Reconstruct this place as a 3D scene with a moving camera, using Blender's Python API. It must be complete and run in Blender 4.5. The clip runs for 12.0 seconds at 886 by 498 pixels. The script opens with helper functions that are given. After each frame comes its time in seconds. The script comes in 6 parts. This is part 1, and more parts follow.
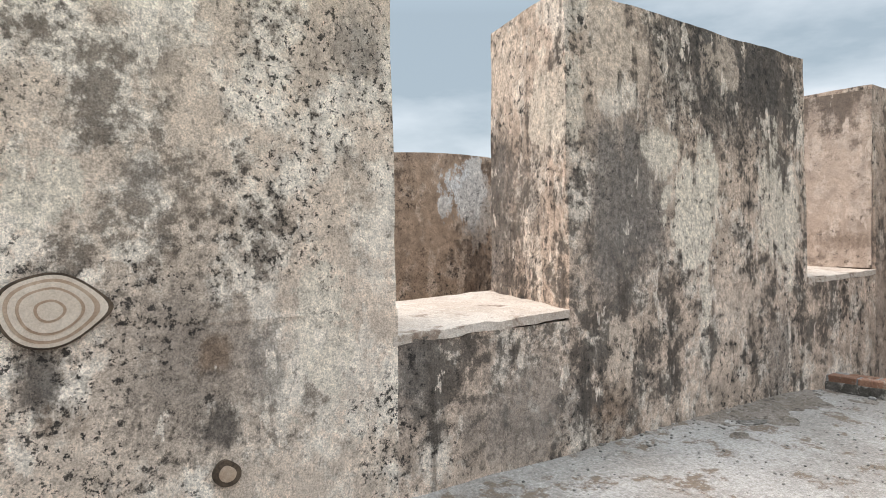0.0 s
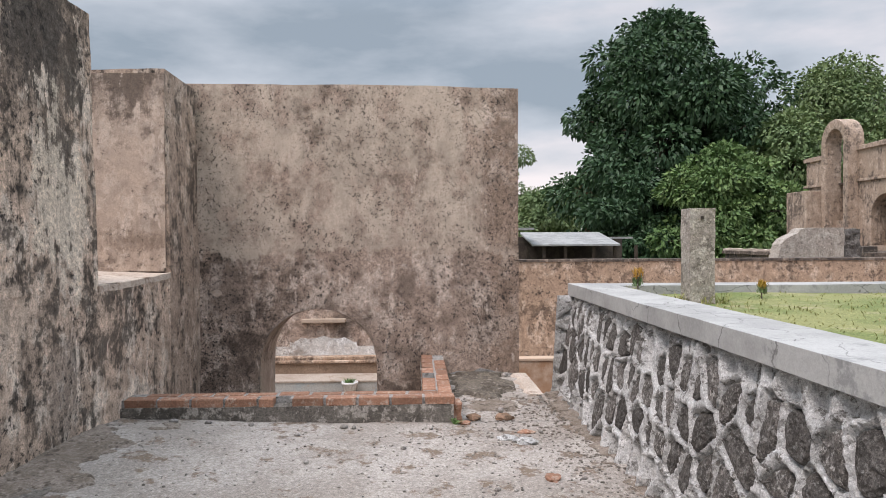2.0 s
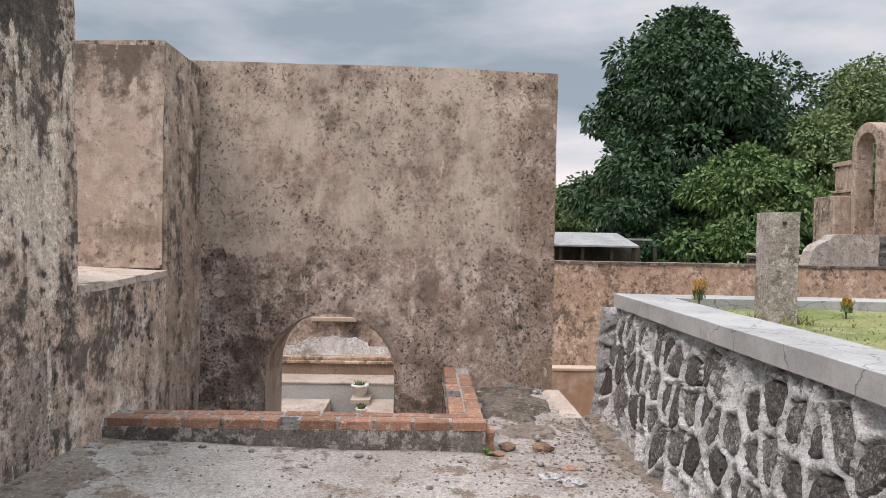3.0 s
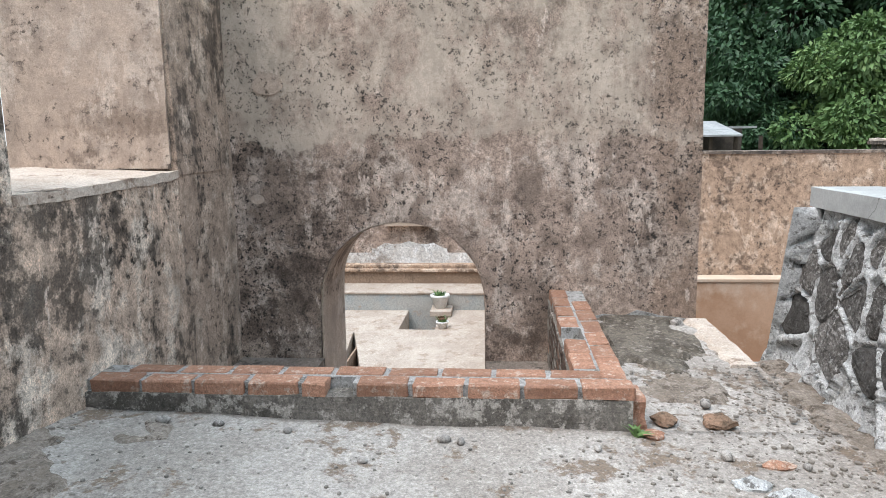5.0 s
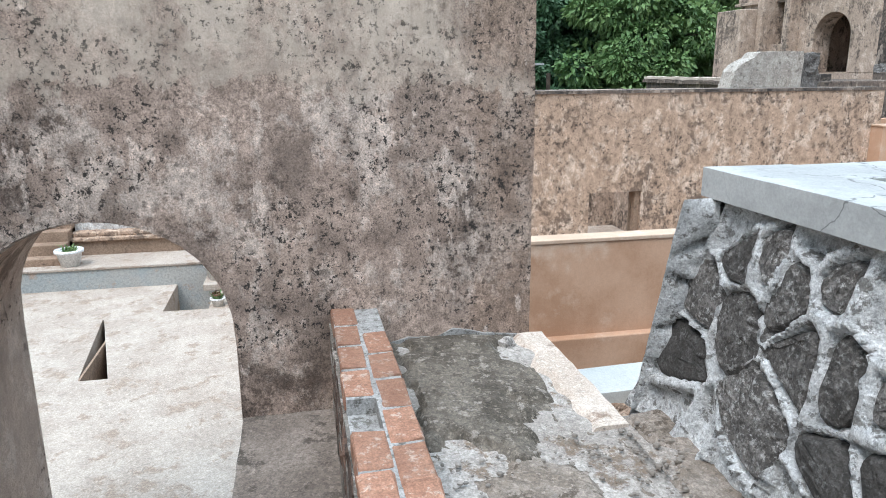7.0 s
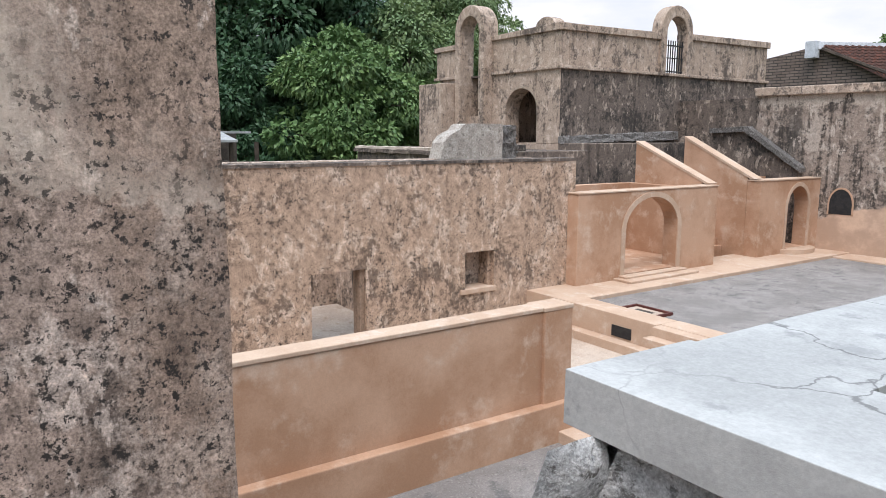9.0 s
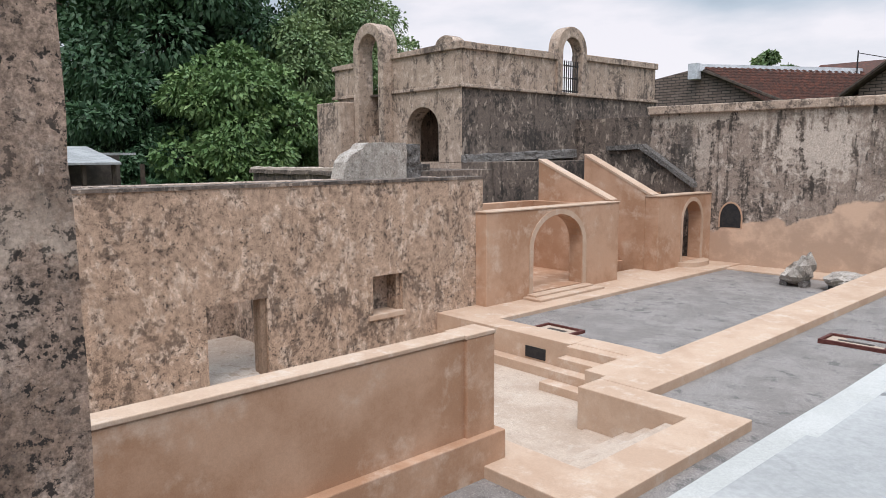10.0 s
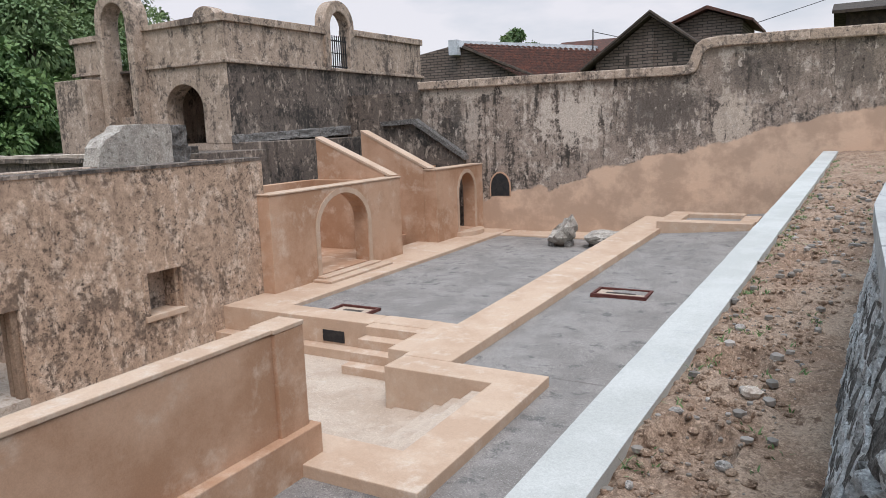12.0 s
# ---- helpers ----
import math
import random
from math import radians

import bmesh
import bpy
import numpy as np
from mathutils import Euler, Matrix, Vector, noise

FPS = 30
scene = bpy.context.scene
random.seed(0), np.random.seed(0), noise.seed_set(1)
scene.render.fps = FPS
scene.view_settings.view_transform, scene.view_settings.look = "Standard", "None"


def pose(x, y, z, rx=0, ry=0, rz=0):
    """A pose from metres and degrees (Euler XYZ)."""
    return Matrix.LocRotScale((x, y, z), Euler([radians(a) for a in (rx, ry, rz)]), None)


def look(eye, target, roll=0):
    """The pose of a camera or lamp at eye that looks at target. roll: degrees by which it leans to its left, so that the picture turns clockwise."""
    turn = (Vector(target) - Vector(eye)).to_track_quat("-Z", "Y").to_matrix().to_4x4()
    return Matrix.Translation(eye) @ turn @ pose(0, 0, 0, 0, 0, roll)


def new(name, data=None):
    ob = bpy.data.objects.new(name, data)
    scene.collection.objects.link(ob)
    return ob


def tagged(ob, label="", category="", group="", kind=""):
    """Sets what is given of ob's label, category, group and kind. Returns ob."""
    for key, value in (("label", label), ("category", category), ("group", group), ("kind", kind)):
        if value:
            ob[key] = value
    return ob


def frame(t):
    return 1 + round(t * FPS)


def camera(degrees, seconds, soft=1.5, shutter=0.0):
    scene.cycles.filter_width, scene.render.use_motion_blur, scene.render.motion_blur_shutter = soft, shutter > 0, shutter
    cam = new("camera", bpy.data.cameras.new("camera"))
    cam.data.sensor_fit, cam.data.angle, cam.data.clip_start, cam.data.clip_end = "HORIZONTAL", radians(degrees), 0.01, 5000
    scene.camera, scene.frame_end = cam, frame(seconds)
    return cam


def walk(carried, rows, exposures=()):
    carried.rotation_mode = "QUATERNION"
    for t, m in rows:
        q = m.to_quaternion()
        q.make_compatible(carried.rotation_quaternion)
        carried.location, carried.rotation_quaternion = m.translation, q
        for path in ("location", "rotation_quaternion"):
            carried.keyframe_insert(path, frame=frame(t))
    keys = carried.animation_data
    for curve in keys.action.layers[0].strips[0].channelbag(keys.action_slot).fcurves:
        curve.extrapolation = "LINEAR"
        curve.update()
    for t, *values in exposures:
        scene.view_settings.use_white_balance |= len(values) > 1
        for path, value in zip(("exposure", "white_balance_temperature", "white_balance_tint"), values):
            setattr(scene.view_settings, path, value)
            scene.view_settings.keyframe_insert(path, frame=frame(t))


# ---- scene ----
cam = camera(63.8, 12.0, soft=0.9)
PATH = [
    (0, (0.366, -0.49, 1.365), (1.608, 1.077, 1.339), -0.2),
    (0.5, (0.579, -0.244, 1.351), (2.213, 0.909, 1.337), 0.0),
    (1, (0.903, -0.061, 1.35), (2.785, 0.616, 1.342), 0.4),
    (1.5, (1.205, 0.049, 1.337), (3.193, 0.273, 1.33), 0.1),
    (2, (1.527, 0.112, 1.33), (3.525, 0.038, 1.308), -0.3),
    (2.5, (1.888, 0.146, 1.325), (3.882, -0.004, 1.295), -0.1),
    (3, (2.22, 0.237, 1.36), (4.219, 0.192, 1.328), 1.1),
    (3.2, (2.385, 0.271, 1.376), (4.385, 0.293, 1.346), 1.4),
    (4.8, (3.613, 0.401, 1.259), (5.589, 0.586, 1.011), -0.9),
    (5, (3.77, 0.387, 1.243), (5.738, 0.553, 0.931), -0.8),
    (5.5, (4.185, 0.347, 1.254), (6.135, 0.489, 0.829), -0.4),
    (6, (4.569, 0.337, 1.243), (6.505, 0.43, 0.752), -0.2),
    (6.5, (4.945, 0.242, 1.278), (6.872, 0.21, 0.743), -0.3),
    (7, (5.313, 0.187, 1.297), (7.213, -0.2, 0.805), -0.3),
    (7.5, (5.689, 0.124, 1.327), (7.447, -0.734, 0.911), -1.3),
    (7.7, (5.806, 0.09, 1.322), (7.494, -0.918, 0.955), -1.1),
    (9.3, (6.82, -0.394, 1.372), (8.432, -1.537, 1.069), 0.5),
    (9.5, (6.925, -0.43, 1.336), (8.512, -1.612, 1.046), 0.7),
    (10, (7.155, -0.535, 1.337), (8.62, -1.872, 1.076), -0.3),
    (10.5, (7.395, -0.547, 1.318), (8.673, -2.061, 1.044), -1.1),
    (11, (7.56, -0.605, 1.369), (8.676, -2.234, 1.055), -2.0),
    (11.5, (7.617, -0.606, 1.394), (8.63, -2.297, 1.055), -2.1),
    (12, (7.581, -0.585, 1.351), (8.548, -2.303, 1.015), -2.0),
]
walk(cam, [(t, look(eye, target, roll)) for t, eye, target, roll in PATH], [(0, 0.40, 7000, 18), (0.5, 0.2, 6700, 17), (1.0, 0.05, 6750, 18), (1.5, 0.03, 6850, 21), (3.2, 0.02, 7100, 24), (5, 0.38, 6500, 15), (6.5, 0.43, 6250, 13), (7.7, 0.48, 5950, 11), (9.5, 0.07, 6600, 20), (10.5, -0.05, 6550, 18), (12, -0.13, 6500, 18)])

# ---- world and light ----
world = bpy.data.worlds.new("sky")
scene.world = world
world.use_nodes = True
wn, wl = world.node_tree.nodes, world.node_tree.links
wn.clear()
w_out = wn.new("ShaderNodeOutputWorld")
w_bg = wn.new("ShaderNodeBackground")
w_sky = wn.new("ShaderNodeTexSky")
w_sky.sky_type = "NISHITA"
w_sky.sun_disc = False
w_sky.sun_elevation = radians(52)
w_sky.sun_rotation = radians(319)
w_tc = wn.new("ShaderNodeTexCoord")
w_map = wn.new("ShaderNodeMapping")
w_map.inputs["Scale"].default_value = (1.0, 1.0, 3.2)
w_map.inputs["Location"].default_value = (0.35, 0.1, 0.2)
w_noise = wn.new("ShaderNodeTexNoise")
w_noise.inputs["Scale"].default_value = 1.7
w_noise.inputs["Detail"].default_value = 7
w_noise.inputs["Roughness"].default_value = 0.52
w_ramp = wn.new("ShaderNodeValToRGB")
w_ramp.color_ramp.elements[0].position = 0.36
w_ramp.color_ramp.elements[0].color = (0.31, 0.42, 0.49, 1)
w_ramp.color_ramp.elements[1].position = 0.62
w_ramp.color_ramp.elements[1].color = (0.93, 0.96, 0.98, 1)
w_e = w_ramp.color_ramp.elements.new(0.47)
w_e.color = (0.53, 0.65, 0.72, 1)
w_sc = wn.new("ShaderNodeMixRGB")
w_sc.blend_type = "MULTIPLY"
w_sc.inputs["Fac"].default_value = 1
w_sc.inputs["Color2"].default_value = (0.10, 0.10, 0.10, 1)
w_mix = wn.new("ShaderNodeMixRGB")
w_mix.inputs["Fac"].default_value = 0.88
wl.new(w_tc.outputs["Generated"], w_map.inputs["Vector"])
wl.new(w_map.outputs["Vector"], w_noise.inputs["Vector"])
w_sep = wn.new("ShaderNodeSeparateXYZ")
wl.new(w_tc.outputs["Generated"], w_sep.inputs[0])
# bright haze along the horizon, darker cloud base above it
w_lift = wn.new("ShaderNodeMapRange")
w_lift.inputs["From Min"].default_value = 0.06
w_lift.inputs["From Max"].default_value = 0.30
w_lift.inputs["To Min"].default_value = 0.09
w_lift.inputs["To Max"].default_value = -0.09
wl.new(w_sep.outputs["Z"], w_lift.inputs["Value"])
w_sum = wn.new("ShaderNodeMath")
wl.new(w_noise.outputs["Fac"], w_sum.inputs[0])
wl.new(w_lift.outputs["Result"], w_sum.inputs[1])
wl.new(w_sum.outputs[0], w_ramp.inputs["Fac"])
wl.new(w_sky.outputs["Color"], w_sc.inputs["Color1"])
wl.new(w_sc.outputs["Color"], w_mix.inputs["Color1"])
wl.new(w_ramp.outputs["Color"], w_mix.inputs["Color2"])
w_zen = wn.new("ShaderNodeMapRange")
w_zen.inputs["From Min"].default_value = 0.30
w_zen.inputs["From Max"].default_value = 0.95
w_zen.inputs["To Min"].default_value = 1.0
w_zen.inputs["To Max"].default_value = 3.9
wl.new(w_sep.outputs["Z"], w_zen.inputs["Value"])
wl.new(w_zen.outputs["Result"], w_bg.inputs["Strength"])
wl.new(w_mix.outputs["Color"], w_bg.inputs["Color"])
wl.new(w_bg.outputs["Background"], w_out.inputs["Surface"])

sun = new("sun", bpy.data.lights.new("sun", "SUN"))
sun.data.energy = 2.3
sun.data.angle = radians(30)
sun.data.color = (1.0, 0.95, 0.88)
sun.matrix_world = look((-6, 7, 16), (0, 0, 0))


# ---- materials ----
def material(name, rough=0.9, metallic=0.0):
    m = bpy.data.materials.new(name)
    m.use_nodes = True
    b = m.node_tree.nodes["Principled BSDF"]
    b.inputs["Roughness"].default_value = rough
    b.inputs["Metallic"].default_value = metallic
    b.inputs["Specular IOR Level"].default_value = 0.25
    return m, m.node_tree.nodes, m.node_tree.links, b


def noise_tex(nodes, links, vec, scale, detail=6, rough=0.6, stretch=(1, 1, 1), shift=(0, 0, 0)):
    mp = nodes.new("ShaderNodeMapping")
    mp.inputs["Scale"].default_value = stretch
    mp.inputs["Location"].default_value = shift
    links.new(vec, mp.inputs["Vector"])
    n = nodes.new("ShaderNodeTexNoise")
    n.inputs["Scale"].default_value = scale
    n.inputs["Detail"].default_value = detail
    n.inputs["Roughness"].default_value = rough
    links.new(mp.outputs["Vector"], n.inputs["Vector"])
    return n.outputs["Fac"]


def ramp(nodes, links, fac, lo, hi, invert=False):
    r = nodes.new("ShaderNodeMapRange")
    r.inputs["From Min"].default_value = lo
    r.inputs["From Max"].default_value = hi
    r.inputs["To Min"].default_value = 1.0 if invert else 0.0
    r.inputs["To Max"].default_value = 0.0 if invert else 1.0
    r.interpolation_type = "SMOOTHSTEP"
    links.new(fac, r.inputs["Value"])
    return r.outputs["Result"]


def mix(nodes, links, fac, a, b, blend="MIX"):
    x = nodes.new("ShaderNodeMixRGB")
    x.blend_type = blend
    for v, key in ((fac, "Fac"), (a, "Color1"), (b, "Color2")):
        if isinstance(v, (int, float)):
            x.inputs[key].default_value = v
        elif isinstance(v, tuple):
            x.inputs[key].default_value = (*v, 1)
        else:
            links.new(v, x.inputs[key])
    return x.outputs["Color"]


def math_node(nodes, links, op, a, b):
    x = nodes.new("ShaderNodeMath")
    x.operation = op
    for i, v in enumerate((a, b)):
        if isinstance(v, (int, float)):
            x.inputs[i].default_value = v
        else:
            links.new(v, x.inputs[i])
    return x.outputs[0]


def bump(nodes, links, bsdf, height, strength, distance):
    b = nodes.new("ShaderNodeBump")
    b.inputs["Strength"].default_value = strength
    b.inputs["Distance"].default_value = distance
    links.new(height, b.inputs["Height"])
    links.new(b.outputs["Normal"], bsdf.inputs["Normal"])


def plaster(name, base, light, dark, dark_at=(0.50, 0.58), light_at=(0.50, 0.60), speck=(0.57, 0.62), streaks=0.5, shift=0.0, speck_amount=0.8, band=None, crack=0.0, mottle=0.6, top=None, speck_scale=19, blots=(), axis="X", grain=0.8, pores=0.7, crisp=1.0):
    """Old lime plaster: large stains, rain streaks, bare light patches, black pits."""
    m, n, l, b = material(name, 0.94)
    pos = n.new("ShaderNodeNewGeometry").outputs["Position"]
    s = (shift, shift * 1.7, shift * 0.6)
    big = noise_tex(n, l, pos, 0.9, 9, 0.66, shift=s)
    mid = noise_tex(n, l, pos, 3.4, 9, 0.72, (1, 1, 0.75), s)
    small = noise_tex(n, l, pos, 6.5, 9, 0.78, shift=s)
    run = noise_tex(n, l, pos, 3.0, 8, 0.66, (1.6, 1.6, 0.20), s)
    fine = noise_tex(n, l, pos, 55, 5, 0.75, shift=s)
    pits = noise_tex(n, l, pos, speck_scale, 6, 0.74, shift=s)
    where = noise_tex(n, l, pos, 1.5, 5, 0.6, shift=(shift + 5, 2, 1))
    stain = math_node(n, l, "ADD", math_node(n, l, "MULTIPLY", big, 0.55), math_node(n, l, "ADD", math_node(n, l, "MULTIPLY", mid, 0.45 - 0.35 * streaks), math_node(n, l, "MULTIPLY", run, 0.35 * streaks)))
    ragged = math_node(n, l, "ADD", math_node(n, l, "MULTIPLY", math_node(n, l, "SUBTRACT", pits, 0.5), 0.40), math_node(n, l, "MULTIPLY", math_node(n, l, "SUBTRACT", small, 0.5), 0.45))
    stain = math_node(n, l, "ADD", stain, ragged)
    run = math_node(n, l, "ADD", run, math_node(n, l, "MULTIPLY", ragged, 0.5))
    col = mix(n, l, ramp(n, l, mid, *light_at), base, light)
    col = mix(n, l, math_node(n, l, "MULTIPLY", ramp(n, l, small, 0.49, 0.58), mottle * 0.6), col, tuple(0.6 * c + 0.4 * d for c, d in zip(dark, base)))
    col = mix(n, l, math_node(n, l, "MULTIPLY", ramp(n, l, stain, *dark_at), 0.85), col, dark)
    col = mix(n, l, math_node(n, l, "MULTIPLY", ramp(n, l, run, 0.54, 0.64), 0.75 * streaks), col, tuple(0.6 * c for c in dark))
    if blots:
        # stains and bare patches of their own shape, with ragged edges
        sep = n.new("ShaderNodeSeparateXYZ")
        l.new(pos, sep.inputs[0])
        fray = math_node(n, l, "ADD", math_node(n, l, "MULTIPLY", math_node(n, l, "SUBTRACT", run, 0.5), 3.0), math_node(n, l, "ADD", math_node(n, l, "MULTIPLY", math_node(n, l, "SUBTRACT", small, 0.5), 2.6), math_node(n, l, "MULTIPLY", math_node(n, l, "SUBTRACT", mid, 0.5), 2.6)))
        for u, w, ru, rw, tone_, amount in blots:
            du = math_node(n, l, "DIVIDE", math_node(n, l, "SUBTRACT", sep.outputs[axis], u), max(ru, 0.03))
            dw = math_node(n, l, "DIVIDE", math_node(n, l, "SUBTRACT", sep.outputs["Z"], w), max(rw, 0.03))
            far = math_node(n, l, "SQRT", math_node(n, l, "ADD", math_node(n, l, "MULTIPLY", du, du), math_node(n, l, "MULTIPLY", dw, dw)), 0.0)
            col = mix(n, l, math_node(n, l, "MULTIPLY", ramp(n, l, math_node(n, l, "ADD", far, fray), *((0.35, 1.35) if sum(tone_) < 0.7 else (0.80, 0.96)), True), amount), col, tone_)
    flake = noise_tex(n, l, pos, 4.6, 7, 0.66, (1, 1, 0.45), (shift + 2, 8, 3))
    col = mix(n, l, math_node(n, l, "MULTIPLY", ramp(n, l, flake, 0.595, 0.625), 0.75), col, light)
    spots = math_node(n, l, "MULTIPLY", ramp(n, l, pits, *speck), math_node(n, l, "MULTIPLY", ramp(n, l, where, 0.40, 0.56), speck_amount))
    col = mix(n, l, spots, col, (0.035, 0.03, 0.027))
    rough_grain = noise_tex(n, l, pos, 26, 7, 0.8, shift=s)
    tone = n.new("ShaderNodeMapRange")
    tone.inputs["From Min"].default_value, tone.inputs["From Max"].default_value = 0.36, 0.64
    tone.inputs["To Min"].default_value, tone.inputs["To Max"].default_value = 1.0 - 0.55 * grain, 1.0 + 0.45 * grain
    l.new(rough_grain, tone.inputs["Value"])
    col = mix(n, l, 1.0, col, tone.outputs["Result"], "MULTIPLY")
    sand = noise_tex(n, l, pos, 130, 3, 0.7, shift=s)
    sand_tone = n.new("ShaderNodeMapRange")
    sand_tone.inputs["From Min"].default_value, sand_tone.inputs["From Max"].default_value = 0.36, 0.64
    sand_tone.inputs["To Min"].default_value, sand_tone.inputs["To Max"].default_value = 1.0 - 0.32 * crisp, 1.0 + 0.30 * crisp
    l.new(sand, sand_tone.inputs["Value"])
    col = mix(n, l, 1.0, col, sand_tone.outputs["Result"], "MULTIPLY")
    if pores:
        holes = noise_tex(n, l, pos, 42, 4, 0.7, shift=(shift + 9, 1, 4))
        col = mix(n, l, math_node(n, l, "MULTIPLY", ramp(n, l, holes, 0.60, 0.64), math_node(n, l, "MULTIPLY", ramp(n, l, where, 0.42, 0.55), pores)), col, (0.05, 0.042, 0.036))
    if crack:
        vo = n.new("ShaderNodeTexVoronoi")
        vo.feature = "DISTANCE_TO_EDGE"
        vo.inputs["Scale"].default_value = 1.6
        wob = n.new("ShaderNodeMixRGB")
        wob.inputs["Fac"].default_value = 0.22
        l.new(pos, wob.inputs["Color1"])
        nz = n.new("ShaderNodeTexNoise")
        nz.inputs["Scale"].default_value = 4
        nz.inputs["Detail"].default_value = 8
        l.new(pos, nz.inputs["Vector"])
        l.new(nz.outputs["Color"], wob.inputs["Color2"])
        l.new(wob.outputs["Color"], vo.inputs["Vector"])
        line = math_node(n, l, "MULTIPLY", ramp(n, l, vo.outputs["Distance"], 0.001, 0.006, True), math_node(n, l, "MULTIPLY", ramp(n, l, where, 0.5, 0.6), crack))
        col = mix(n, l, line, col, (0.06, 0.05, 0.045))
    if band:
        # a newer render over the lower part, with a ragged edge
        sep = n.new("ShaderNodeSeparateXYZ")
        l.new(pos, sep.inputs[0])
        a, k, bcol = band
        edge = math_node(n, l, "ADD", math_node(n, l, "MULTIPLY", sep.outputs["X"], k), a)
        wobble = math_node(n, l, "MULTIPLY", math_node(n, l, "SUBTRACT", noise_tex(n, l, pos, 0.8, 6, 0.6), 0.5), 1.1)
        d = math_node(n, l, "SUBTRACT", math_node(n, l, "ADD", edge, wobble), sep.outputs["Z"])
        smooth_col = mix(n, l, ramp(n, l, big, 0.40, 0.6), bcol, tuple(0.72 * c for c in bcol))
        col = mix(n, l, ramp(n, l, d, -0.03, 0.05), col, smooth_col)
    if top:
        # old ledge line: paler, bare plaster above a ragged height
        sep = n.new("ShaderNodeSeparateXYZ")
        l.new(pos, sep.inputs[0])
        d = math_node(n, l, "SUBTRACT", math_node(n, l, "ADD", sep.outputs["Z"], math_node(n, l, "MULTIPLY", math_node(n, l, "SUBTRACT", mid, 0.5), 0.7)), top[0])
        stripe = math_node(n, l, "MULTIPLY", ramp(n, l, d, 0.0, 0.02), ramp(n, l, d, 0.03, 0.14, True))
        col = mix(n, l, math_node(n, l, "MULTIPLY", stripe, 0.4), col, top[1])
        wash = ramp(n, l, math_node(n, l, "ADD", d, math_node(n, l, "MULTIPLY", math_node(n, l, "SUBTRACT", big, 0.5), 0.8)), -0.02, 0.06)
        wash = math_node(n, l, "MULTIPLY", wash, ramp(n, l, math_node(n, l, "ADD", sep.outputs["Y"], math_node(n, l, "MULTIPLY", math_node(n, l, "SUBTRACT", run, 0.5), 1.2)), -0.66, -0.40))
        col = mix(n, l, math_node(n, l, "MULTIPLY", math_node(n, l, "MULTIPLY", wash, ramp(n, l, mid, 0.36, 0.56)), 0.72), col, tuple(1.05 * c for c in top[1]))
        col = mix(n, l, math_node(n, l, "MULTIPLY", spots, 0.8), col, (0.035, 0.03, 0.027))
    l.new(col, b.inputs["Base Color"])
    h = math_node(n, l, "ADD", math_node(n, l, "MULTIPLY", fine, 0.22), math_node(n, l, "ADD", math_node(n, l, "MULTIPLY", small, 0.6), math_node(n, l, "ADD", math_node(n, l, "MULTIPLY", mid, 0.7), math_node(n, l, "MULTIPLY", spots, -0.6))))
    bump(n, l, b, h, 0.6, 0.03)
    return m


